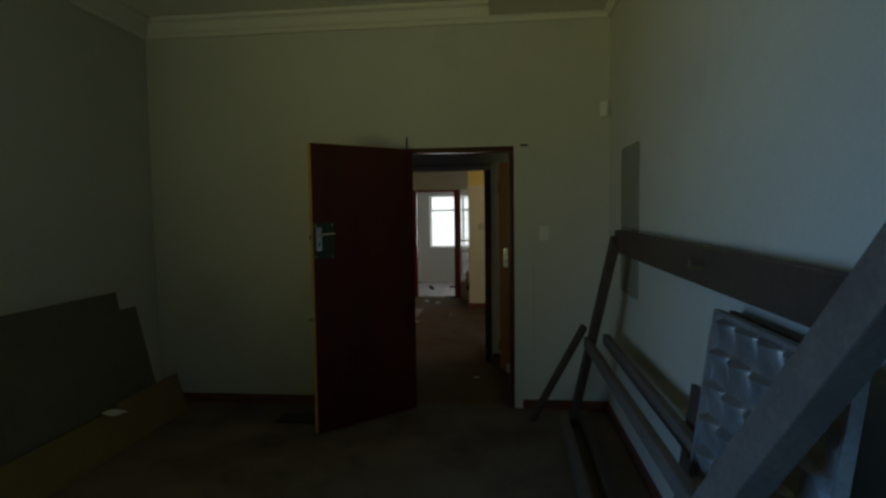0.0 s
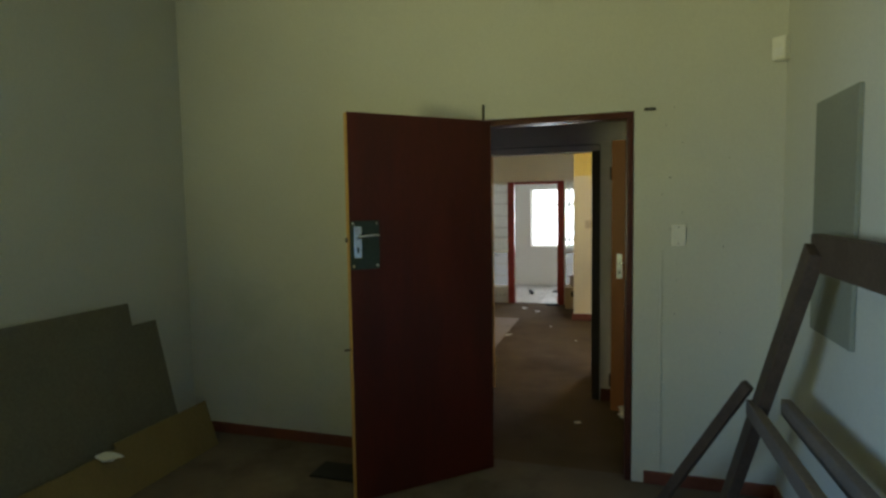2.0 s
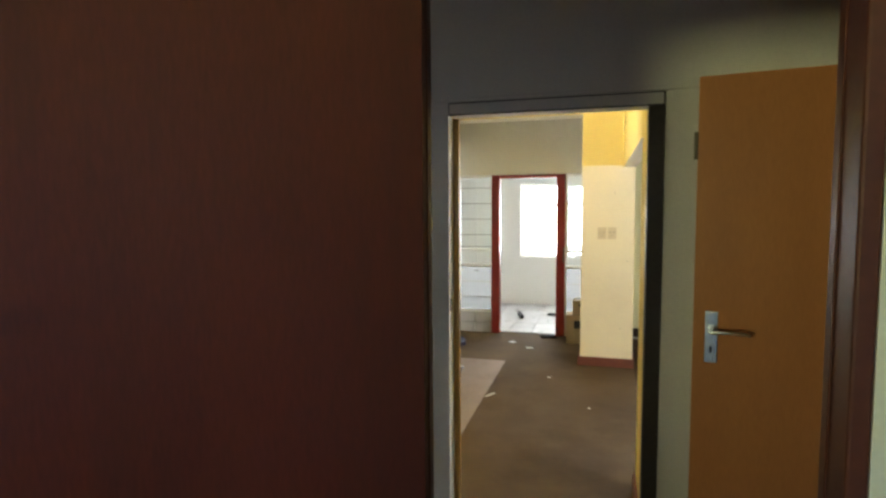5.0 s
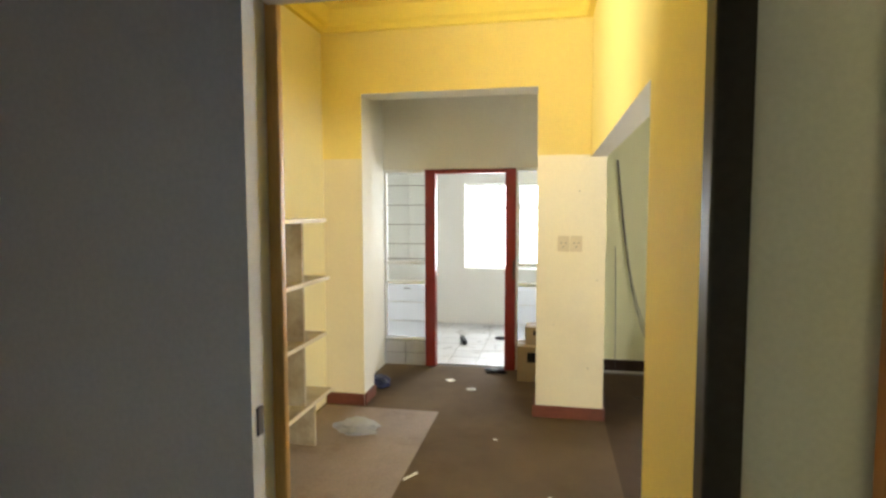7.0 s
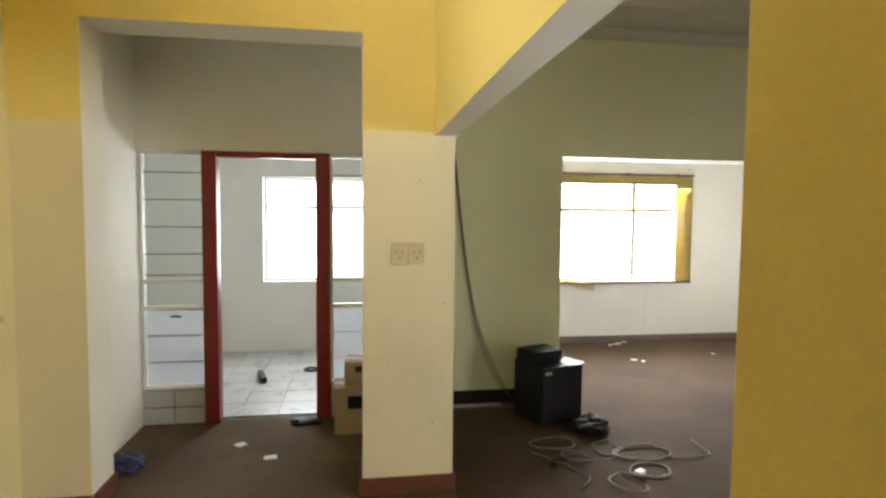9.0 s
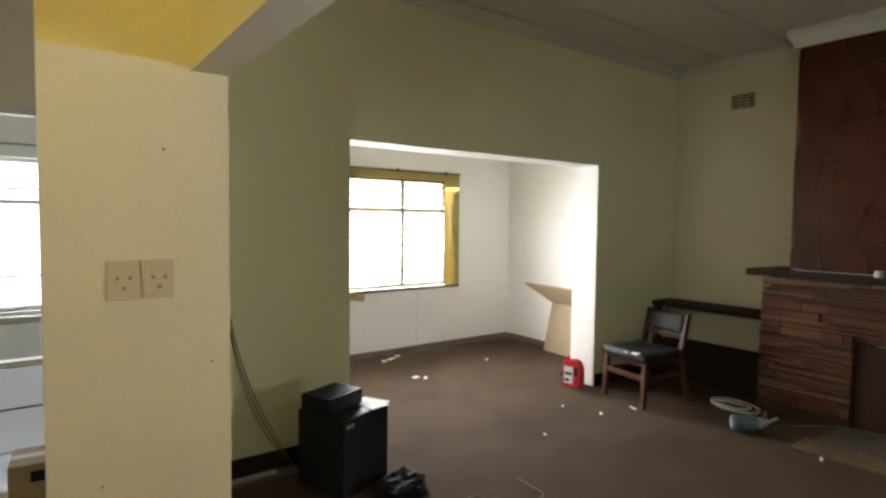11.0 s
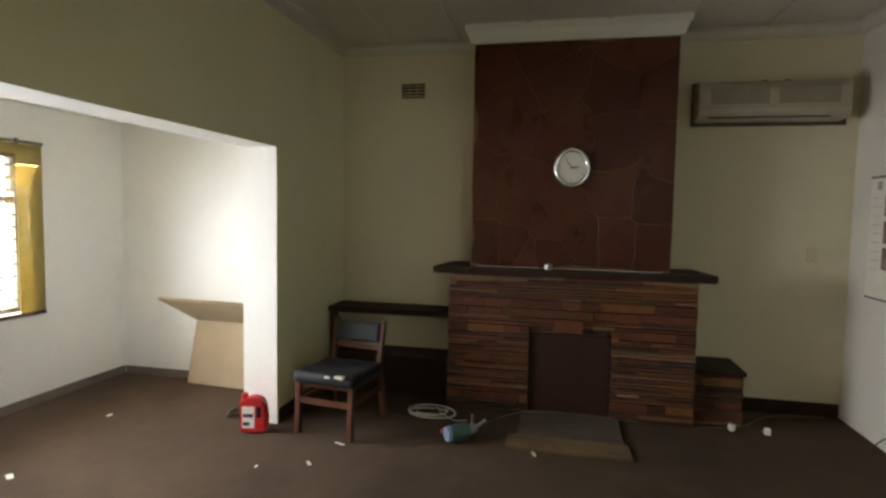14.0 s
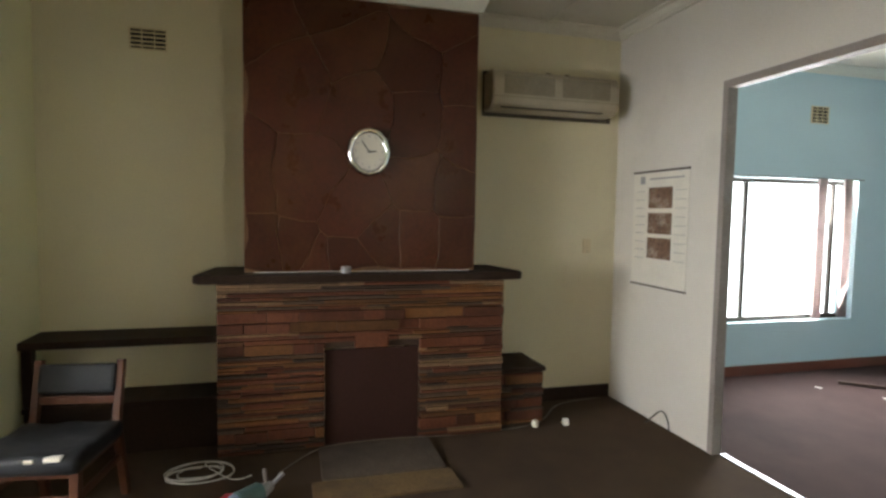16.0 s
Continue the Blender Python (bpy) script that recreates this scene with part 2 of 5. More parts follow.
M = {
    "bed_wall": mat("bed_wall", (0.60, 0.60, 0.53), 0.75, var=0.07, scale=1.2, fine=90, stain=(0.44, 0.46, 0.40), stain_at=0.68),
    "lobby_wall": mat("lobby_wall", (0.72, 0.68, 0.655), 0.7, var=0.08, scale=1.5, fine=80, stain=(0.56, 0.51, 0.47), stain_at=0.66),
    # Hall walls in three tones; daylight and yellow bounce are put into the paint.
    "hall_west": mat("hall_west", (0.84, 0.74, 0.41), 0.7, var=0.06, scale=1.2, fine=80, stain=(0.74, 0.60, 0.28), stain_at=0.66),
    "hall_pale_lit": mat("hall_pale_lit", (0.82, 0.735, 0.51), 0.7, var=0.05, scale=1.2, fine=80, stain=(0.68, 0.60, 0.43), stain_at=0.68),
    "hall_ceiling": mat("hall_ceiling", (0.92, 0.74, 0.15), 0.75, var=0.05, scale=1.2, fine=80),
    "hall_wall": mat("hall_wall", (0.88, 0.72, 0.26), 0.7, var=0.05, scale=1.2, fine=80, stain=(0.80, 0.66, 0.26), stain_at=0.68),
    "cream": mat("cream", (0.80, 0.77, 0.66), 0.7, var=0.05, scale=1.5, fine=80, stain=(0.66, 0.61, 0.47), stain_at=0.70),
    "olive": mat("olive", (0.81, 0.785, 0.51), 0.7, var=0.06, scale=1.2, fine=80, stain=(0.63, 0.60, 0.38), stain_at=0.68),
    "back_wall": mat("back_wall", (0.71, 0.65, 0.465), 0.7, var=0.06, scale=1.2, fine=80, stain=(0.54, 0.49, 0.34), stain_at=0.66),
    "white_wall": mat("white_wall", (0.78, 0.77, 0.73), 0.7, var=0.05, scale=1.4, fine=80, stain=(0.64, 0.60, 0.52), stain_at=0.70),
    "south_wall": mat("south_wall", (0.64, 0.60, 0.53), 0.7, var=0.07, scale=1.3, fine=80, stain=(0.50, 0.46, 0.40), stain_at=0.64),
    "blue_wall": mat("blue_wall", (0.52, 0.66, 0.71), 0.7, var=0.06, scale=1.2, fine=80, stain=(0.42, 0.58, 0.62), stain_at=0.68),
    "ceiling": mat("ceiling", (0.66, 0.63, 0.54), 0.8, var=0.06, scale=1.5, fine=60, stain=(0.50, 0.45, 0.34), stain_at=0.66),
    "plaster": mat("plaster", (0.76, 0.75, 0.66), 0.7, var=0.05, scale=3, fine=60),
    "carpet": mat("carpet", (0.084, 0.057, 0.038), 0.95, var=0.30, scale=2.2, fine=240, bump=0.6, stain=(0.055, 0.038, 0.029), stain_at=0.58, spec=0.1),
    # The living room's carpet again, with the hall's stronger light in its colour.
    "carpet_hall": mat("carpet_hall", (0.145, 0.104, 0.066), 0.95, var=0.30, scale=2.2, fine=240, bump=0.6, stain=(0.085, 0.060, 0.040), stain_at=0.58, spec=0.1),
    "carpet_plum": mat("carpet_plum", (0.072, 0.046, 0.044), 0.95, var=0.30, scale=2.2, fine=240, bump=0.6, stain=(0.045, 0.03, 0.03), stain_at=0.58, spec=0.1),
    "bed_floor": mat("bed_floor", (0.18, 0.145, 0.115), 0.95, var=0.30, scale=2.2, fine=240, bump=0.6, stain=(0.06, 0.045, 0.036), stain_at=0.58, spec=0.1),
    "vinyl": mat("vinyl", (0.30, 0.235, 0.20), 0.65, var=0.18, scale=4, fine=70, stain=(0.17, 0.12, 0.09), stain_at=0.62),
    "shelf_paint": mat("shelf_paint", (0.46, 0.39, 0.26), 0.6, var=0.12, scale=4, fine=40, bump=0.05, stain=(0.17, 0.10, 0.045), stain_at=0.53),
    "frame_grey": mat("frame_grey", (0.28, 0.24, 0.215), 0.6, var=0.2, scale=5, fine=60, stain=(0.22, 0.19, 0.16)),
    "skirting": mat("skirting", (0.17, 0.055, 0.035), 0.5, var=0.2, scale=5, fine=60, stain=(0.10, 0.05, 0.035)),
    "door_red": mat("door_red", (0.088, 0.015, 0.008), 0.42, var=0.22, scale=1.6, fine=45, bump=0.06, stain=(0.048, 0.012, 0.008), stain_at=0.56, stretch=(4, 4, 0.7)),
    "frame_brown": mat("frame_brown", (0.075, 0.022, 0.014), 0.35, var=0.2, scale=4, fine=50, bump=0.1),
    "door_tan": mat("door_tan", (0.36, 0.14, 0.047), 0.42, var=0.12, scale=2, fine=50, bump=0.05, stretch=(4, 4, 0.6)),
    "dark_jamb": mat("dark_jamb", (0.055, 0.045, 0.042), 0.45, var=0.2, scale=4, fine=50),
    "varnish": mat("varnish", (0.60, 0.34, 0.10), 0.4, var=0.2, scale=4, fine=40, stretch=(5, 5, 0.6)),
    "red_paint": mat("red_paint", (0.26, 0.030, 0.025), 0.4, var=0.2, scale=5, fine=50, stain=(0.16, 0.04, 0.03)),
    "white_paint": mat("white_paint", (0.80, 0.79, 0.74), 0.5, var=0.06, scale=5, fine=60, stain=(0.55, 0.52, 0.44), stain_at=0.68),
    "steel_dark": mat("steel_dark", (0.12, 0.10, 0.085), 0.5, 0.2, var=0.2, scale=9),
    "plate_green": mat("plate_green", (0.045, 0.065, 0.055), 0.45, 0.2, var=0.2, scale=12),
    "chrome": mat("chrome", (0.78, 0.78, 0.78), 0.2, 1.0, var=0.08, scale=20, bump=0.02),
    "brass": mat("brass", (0.55, 0.45, 0.25), 0.3, 0.8, var=0.1, scale=20),
    "timber_dark": mat("timber_dark", (0.085, 0.058, 0.042), 0.6, var=0.3, scale=5, fine=60, bump=0.3, stain=(0.045, 0.03, 0.024)),
    "timber_grey": mat("timber_grey", (0.16, 0.13, 0.11), 0.65, var=0.25, scale=5, fine=70, bump=0.3, stain=(0.10, 0.08, 0.065)),
    "chair_wood": mat("chair_wood", (0.085, 0.032, 0.016), 0.45, var=0.25, scale=8, fine=60),
    "leather": mat("leather", (0.020, 0.021, 0.023), 0.48, var=0.3, scale=14, fine=120, bump=0.35, spec=0.2),
    "mantel": mat("mantel", (0.032, 0.018, 0.012), 0.6, spec=0.15, var=0.3, scale=6, fine=60, bump=0.25, stain=(0.055, 0.034, 0.026)),
    "mortar": mat("mortar", (0.075, 0.05, 0.036), 0.9, var=0.25, scale=8, fine=90, bump=0.5),
    "slate": varied(mat("slate", (0.066, 0.018, 0.0095), 0.30, var=0.35, scale=3.5, fine=40, bump=0.4, stain=(0.095, 0.040, 0.016), stain_at=0.57), 0.20),
    "slate_joint": mat("slate_joint", (0.21, 0.12, 0.07), 0.85, var=0.3, scale=7, fine=60),
    "ledge_rust": varied(mat("ledge_rust", (0.105, 0.034, 0.016), 0.65, var=0.35, scale=9, fine=60, bump=0.6), 0.45),
    "ledge_ochre": varied(mat("ledge_ochre", (0.15, 0.064, 0.022), 0.65, var=0.35, scale=9, fine=60, bump=0.6), 0.4),
    # Pale ochre stone, with light caught on thin edges put into its colour.
    "ledge_pale": varied(mat("ledge_pale", (0.20, 0.122, 0.066), 0.7, var=0.35, scale=9, fine=60, bump=0.6), 0.4),
    "ledge_grey": varied(mat("ledge_grey", (0.062, 0.040, 0.028), 0.7, var=0.35, scale=9, fine=60, bump=0.6), 0.4),
    "fire_plate": mat("fire_plate", (0.045, 0.018, 0.014), 0.5, 0.1, var=0.2, scale=4, fine=50),
    "ac_body": mat("ac_body", (0.46, 0.40, 0.30), 0.45, var=0.12, scale=6, fine=60, stain=(0.36, 0.31, 0.23), stain_at=0.64),
    "ac_grille": mat("ac_grille", (0.30, 0.26, 0.19), 0.6, var=0.15, scale=10),
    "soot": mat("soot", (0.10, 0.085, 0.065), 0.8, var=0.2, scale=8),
    "paper": mat("paper", (0.80, 0.79, 0.75), 0.7, var=0.06, scale=20, fine=80),
    "old_paper": mat("old_paper", (0.70, 0.66, 0.57), 0.7, var=0.08, scale=8, fine=80),
    "print_brown": mat("print_brown", (0.17, 0.10, 0.065), 0.6, var=0.6, scale=20, fine=50, stain=(0.50, 0.43, 0.36), stain_at=0.60),
    "print_grey": mat("print_grey", (0.32, 0.31, 0.30), 0.7, var=0.1, scale=20),
    "plastic_white": mat("plastic_white", (0.80, 0.78, 0.70), 0.4, var=0.05, scale=20, bump=0.02),
    "plastic_aged": mat("plastic_aged", (0.66, 0.56, 0.36), 0.45, var=0.08, scale=20, bump=0.02),
    "plastic_red": mat("plastic_red", (0.55, 0.022, 0.025), 0.32, var=0.08, scale=12, bump=0.03, spec=0.5),
    "plastic_black": mat("plastic_black", (0.014, 0.014, 0.016), 0.5, var=0.3, scale=12, spec=0.22),
    "plastic_blue": mat("plastic_blue", (0.035, 0.042, 0.10), 0.4, var=0.3, scale=18),
    "cap_blue": mat("cap_blue", (0.20, 0.25, 0.35), 0.4, var=0.2, scale=18),
    "cardboard": mat("cardboard", (0.42, 0.325, 0.21), 0.85, var=0.10, scale=5, fine=80),
    "board_dark": mat("board_dark", (0.16, 0.15, 0.105), 0.75, var=0.2, scale=3, fine=60, stain=(0.11, 0.10, 0.07)),
    "board_ochre": mat("board_ochre", (0.25, 0.185, 0.075), 0.8, var=0.12, scale=4, fine=60, stain=(0.26, 0.2, 0.09)),
    "hearth_ochre": mat("hearth_ochre", (0.155, 0.10, 0.045), 0.8, var=0.3, scale=6, fine=50, bump=0.3, stain=(0.08, 0.055, 0.035), stain_at=0.52),
    "hearth_grey": mat("hearth_grey", (0.10, 0.078, 0.058), 0.85, var=0.3, scale=6, fine=50, bump=0.4, stain=(0.06, 0.045, 0.034), stain_at=0.52),
    "panel_grey": mat("panel_grey", (0.26, 0.27, 0.22), 0.6, var=0.1, scale=4),
    "tin": mat("tin", (0.34, 0.33, 0.33), 0.42, 0.55, var=0.25, scale=8, fine=60, stain=(0.16, 0.13, 0.11)),
    "cable_grey": mat("cable_grey", (0.17, 0.15, 0.12), 0.5, var=0.1, scale=30),
    "cable_dark": mat("cable_dark", (0.05, 0.05, 0.045), 0.5, var=0.1, scale=30),
    "cable_white": mat("cable_white", (0.72, 0.70, 0.66), 0.45, var=0.06, scale=30),
    "pump_green": mat("pump_green", (0.10, 0.17, 0.16), 0.4, 0.2, var=0.25, scale=20, stain=(0.075, 0.06, 0.05)),
    "tile": varied(mat("tile", (0.48, 0.48, 0.48), 0.3, var=0.10, scale=6, fine=60, bump=0.05, stain=(0.38, 0.34, 0.29), stain_at=0.62), 0.07),
    "grout": mat("grout", (0.14, 0.13, 0.12), 0.9, var=0.2, scale=9),
    "reed": leafy("reed", (0.50, 0.40, 0.14), 0.5),
    "curtain": leafy("curtain", (0.60, 0.53, 0.52), 0.8),
    "film": glass("film", (0.95, 0.95, 0.95), 0.12, 0.55),
    "glass": glass("glass"),
    "frosted": glass("frosted", (0.85, 0.87, 0.9), 0.2, 0.3),
    "grass": mat("grass", (0.07, 0.11, 0.035), 0.95, var=0.4, scale=1.5, fine=40, bump=0.6),
    "aluminium": mat("aluminium", (0.60, 0.62, 0.66), 0.38, 0.9, var=0.08, scale=14, bump=0.03),
}


glow = bpy.data.materials.new("bright_sky")
glow.use_nodes = True
glow.node_tree.nodes.remove(glow.node_tree.nodes["Principled BSDF"])
em = glow.node_tree.nodes.new("ShaderNodeEmission")
em.inputs[0].default_value, em.inputs[1].default_value = (0.97, 0.985, 1.0, 1), 6.0
glow.node_tree.links.new(em.outputs[0], glow.node_tree.nodes["Material Output"].inputs[0])
M["bright_sky"] = glow


# ---- building blocks ----
def mesh_of(name, bm, mats, smooth=False):
    me = bpy.data.meshes.new(name)
    bm.normal_update()
    bm.to_mesh(me)
    bm.free()
    for m in mats if isinstance(mats, (list, tuple)) else [mats]:
        me.materials.append(M[m])
    if smooth:
        for p in me.polygons:
            p.use_smooth = True
    return me


def add_box(bm, lo, hi, bevel=0.0, mi=0):
    c = [(a + b) / 2 for a, b in zip(lo, hi)]
    s = [max(abs(b - a), 1e-4) for a, b in zip(lo, hi)]
    vs = bmesh.ops.create_cube(bm, size=1, matrix=Matrix.Translation(c) @ Matrix.Diagonal((*s, 1)))["verts"]
    fs = {f for v in vs for f in v.link_faces}
    for f in fs:
        f.material_index = mi
    if bevel:
        es = {e for v in vs for e in v.link_edges}
        bmesh.ops.bevel(bm, geom=list(es), offset=min(bevel, min(s) * 0.45), segments=2, affect="EDGES", profile=0.6)
    return vs


def part(name, bm, mats, parent=None, smooth=False, at=None):
    ob = new(name, mesh_of(name, bm, mats, smooth))
    if at is not None:
        ob.matrix_basis = at
    ob.parent = parent
    return ob


def box(name, lo, hi, m, bevel=0.0, parent=None, at=None):
    bm = bmesh.new()
    add_box(bm, lo, hi, bevel)
    return part(name, bm, m, parent, at=at)


def boxes(name, items, m, bevel=0.0, parent=None, at=None):
    bm = bmesh.new()
    for lo, hi in items:
        add_box(bm, lo, hi, bevel)
    return part(name, bm, m, parent, at=at)


def beam(name, a, b, w, h, m, parent=None, bevel=0.006, side=(0, 0, 1)):
    """A straight timber from a to b, w wide across and h deep along side."""
    a, b = Vector(a), Vector(b)
    d = (b - a)
    z = d.normalized()
    x = Vector(side).cross(z).normalized()
    y = z.cross(x)
    rot = Matrix((x, y, z)).transposed().to_4x4()
    bm = bmesh.new()
    add_box(bm, (-w / 2, -h / 2, 0), (w / 2, h / 2, d.length), bevel)
    bmesh.ops.transform(bm, matrix=Matrix.Translation(a) @ rot, verts=bm.verts)
    return part(name, bm, m, parent)


def cylinder(name, a, b, r, m, parent=None, r2=None, seg=20, bevel=0.0):
    a, b = Vector(a), Vector(b)
    d = b - a
    bm = bmesh.new()
    bmesh.ops.create_cone(bm, cap_ends=True, segments=seg, radius1=r, radius2=r if r2 is None else r2, depth=d.length)
    if bevel:
        bmesh.ops.bevel(bm, geom=[e for e in bm.edges if abs(e.verts[0].co.z - e.verts[1].co.z) < 1e-6], offset=bevel, segments=2, affect="EDGES")
    m4 = Matrix.Translation((a + b) / 2) @ d.to_track_quat("Z", "Y").to_matrix().to_4x4()
    bmesh.ops.transform(bm, matrix=m4, verts=bm.verts)
    return part(name, bm, m, parent, smooth=False)


def tube(name, points, r, m, parent=None, closed=False):
    """A round cable through points."""
    cu = bpy.data.curves.new(name, "CURVE")
    cu.dimensions, cu.bevel_depth, cu.bevel_resolution, cu.resolution_u = "3D", r, 2, 6
    sp = cu.splines.new("NURBS")
    sp.points.add(len(points) - 1)
    for p, q in zip(sp.points, points):
        p.co = (*q, 1)
    sp.use_endpoint_u, sp.order_u, sp.use_cyclic_u = True, 4, closed
    tmp = bpy.data.objects.new(name, cu)
    scene.collection.objects.link(tmp)
    me = bpy.data.meshes.new_from_object(tmp.evaluated_get(bpy.context.evaluated_depsgraph_get()))
    bpy.data.objects.remove(tmp)
    me.materials.clear()
    me.materials.append(M[m])
    for p in me.polygons:
        p.use_smooth = True
    ob = new(name, me)
    ob.parent = parent
    return ob


def group(name, at=None):
    ob = new(name)
    ob.empty_display_size = 0.1
    if at is not None:
        ob.matrix_basis = at
    return ob


def crumple(name, at, size, m, seed, parent=None, flat=0.5, detail=3):
    """A crumpled bag or rag that lies on the floor."""
    rnd = random.Random(seed)
    bm = bmesh.new()
    bmesh.ops.create_icosphere(bm, subdivisions=detail, radius=1)
    for v in bm.verts:
        n1 = noise.noise(v.co * 1.7 + Vector((seed, 0, 0))) * 0.55 + noise.noise(v.co * 5 + Vector((0, seed, 0))) * 0.28
        v.co *= 1 + n1 + rnd.uniform(-0.06, 0.06)
        v.co = Vector((v.co.x * size[0], v.co.y * size[1], max(v.co.z, -flat) * size[2]))
    low = min(v.co.z for v in bm.verts)
    for v in bm.verts:
        v.co.z -= low
    ob = part(name, bm, m, parent)
    ob.matrix_basis = at
    return ob


def wall(name, axis, face, back, u0, u1, z0, z1, openings, sides, reveal):
    """A wall across axis ('x' or 'y') between the planes face and back, from u0 to u1, with openings (u, u, z, z). sides: paints of its low and high face."""
    lo_p, hi_p = min(face, back), max(face, back)
    us = sorted({u0, u1, *[o[0] for o in openings], *[o[1] for o in openings]})
    bm = bmesh.new()
    for a, b in zip(us, us[1:]):
        cuts = sorted((o[2], o[3]) for o in openings if o[0] <= a + 1e-6 and o[1] >= b - 1e-6)
        z = z0
        spans = []
        for c0, c1 in cuts:
            if c0 > z + 1e-6:
                spans.append((z, c0))
            z = max(z, c1)
        if z < z1 - 1e-6:
            spans.append((z, z1))
        for s0, s1 in spans:
            if axis == "x":
                add_box(bm, (lo_p, a, s0), (hi_p, b, s1))
            else:
                add_box(bm, (a, lo_p, s0), (b, hi_p, s1))
    bmesh.ops.remove_doubles(bm, verts=bm.verts, dist=1e-5)
    k = 0 if axis == "x" else 1
    bm.normal_update()
    for f in bm.faces:
        n = f.normal[k]
        f.material_index = 0 if n < -0.5 else 1 if n > 0.5 else 2
    return tagged(part(name, bm, [sides[0], sides[1], reveal]), kind="structure", category="wall")


def slab(name, lo, hi, m, category):
    return tagged(box(name, lo, hi, m), kind="structure", category=category)


def cornice(name, rect, z, m, size=0.11, skip=()):
    """A stepped plaster cornice round a room, under the ceiling at z. rect: x0, y0, x1, y1."""
    x0, y0, x1, y1 = rect
    prof = [(0.003, -size), (size * 0.22, -size), (size * 0.28, -size * 0.82), (size * 0.45, -size * 0.72), (size * 0.62, -size * 0.45), (size * 0.70, -size * 0.3), (size, -size * 0.2), (size, -0.003), (0.003, -0.003)]
    bm = bmesh.new()
    rings = []
    for (cx, cy, sx, sy) in ((x0, y0, 1, 1), (x1, y0, -1, 1), (x1, y1, -1, -1), (x0, y1, 1, -1)):
        rings.append([bm.verts.new((cx + sx * d, cy + sy * d, z + h)) for d, h in prof])
    for i in range(4):
        if i in skip:
            continue
        a, b = rings[i], rings[(i + 1) % 4]
        for j in range(len(prof)):
            k = (j + 1) % len(prof)
            bm.faces.new((a[j], b[j], b[k], a[k]))
    bmesh.ops.recalc_face_normals(bm, faces=bm.faces)
    return tagged(part(name, bm, m), kind="structure", category="cornice")


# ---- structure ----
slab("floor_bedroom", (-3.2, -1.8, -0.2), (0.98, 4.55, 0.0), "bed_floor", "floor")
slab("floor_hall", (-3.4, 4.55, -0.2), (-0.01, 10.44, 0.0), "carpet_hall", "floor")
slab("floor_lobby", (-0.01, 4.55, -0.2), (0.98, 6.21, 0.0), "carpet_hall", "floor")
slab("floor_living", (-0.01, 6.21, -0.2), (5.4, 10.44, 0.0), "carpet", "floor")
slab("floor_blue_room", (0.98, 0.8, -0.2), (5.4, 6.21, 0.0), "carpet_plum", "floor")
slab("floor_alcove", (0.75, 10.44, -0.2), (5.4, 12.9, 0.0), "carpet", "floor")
floor_kitchen = slab("floor_kitchen", (-3.2, 10.44, -0.2), (0.75, 12.9, -0.006), "grout", "floor")
tagged(box("ground", (-1500, -1500, -0.45), (1500, 1500, -0.25), "grass"), kind="structure", category="ground")

H1 = 3.23
wall("wall_bedroom_west", "x", -3.17, -2.97, -1.8, 4.475, 0, H1, [(-1.5, 0.4, 0.95, 2.15)], ("plaster", "bed_wall"), "bed_wall")
wall("wall_bedroom_south", "y", -1.8, -1.6, -2.97, 0.85, 0, H1, [], ("plaster", "bed_wall"), "bed_wall")
wall("wall_bedroom_east", "x", 0.85, 0.98, -1.8, 4.475, 0, H1, [], ("bed_wall", "blue_wall"), "bed_wall")
wall("wall_bedroom_north", "y", 4.475, 4.575, -3.4, 0.98, 0, H1, [(-0.775, 0.105, 0, 2.13)], ("bed_wall", "lobby_wall"), "lobby_wall")
wall("wall_lobby_west", "x", -3.4, -3.2, 4.575, 5.94, 0, H1, [], ("plaster", "lobby_wall"), "lobby_wall")
wall("wall_lobby_east", "x", 0.86, 0.98, 4.575, 5.94, 0, H1, [], ("lobby_wall", "blue_wall"), "lobby_wall")
wall("wall_lobby_north", "y", 5.85, 5.94, -3.4, 0.98, 0, H1, [(-1.035, -0.105, 0, 2.105)], ("lobby_wall", "hall_wall"), "white_wall")
# Opening for an unseen window, added so that the hall gets more light.
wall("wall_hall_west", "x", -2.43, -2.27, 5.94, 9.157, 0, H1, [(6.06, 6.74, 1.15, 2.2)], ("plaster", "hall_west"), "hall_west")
wall("wall_hall_east", "x", -0.14, -0.025, 5.94, 9.157, 0, H1, [(6.645, 9.157, 0, 2.012)], ("hall_wall", "olive"), "cream")
# Lintel's light line as paint: cream below in daylight, yellow above in bounce.
wall("wall_hall_north", "y", 9.157, 9.42, -2.43, -0.025, 0, 2.03, [(-1.935, -0.535, 0, 2.03)], ("hall_pale_lit", "cream"), "cream")
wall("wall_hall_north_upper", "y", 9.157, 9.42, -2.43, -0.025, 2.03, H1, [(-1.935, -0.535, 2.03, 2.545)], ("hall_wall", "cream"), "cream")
wall("wall_vestibule_west", "x", -2.30, -2.13, 9.42, 10.383, 0, H1, [], ("plaster", "cream"), "cream")
wall("wall_living_west", "x", -0.20, -0.012, 9.42, 10.575, 0, H1, [], ("cream", "olive"), "olive")
wall("wall_vestibule_north", "y", 10.383, 10.50, -3.2, -0.20, 0, H1, [(-2.13, -0.25, 0, 2.03)], ("cream", "white_wall"), "white_wall")
wall("wall_kitchen_west", "x", -3.2, -3.0, 10.50, 12.625, 0, H1, [], ("plaster", "white_wall"), "white_wall")
wall("wall_kitchen_north", "y", 12.625, 12.85, -3.2, 0.75, 0, H1, [(-1.62, -0.1, 0.80, 1.99)], ("white_wall", "plaster"), "white_wall")
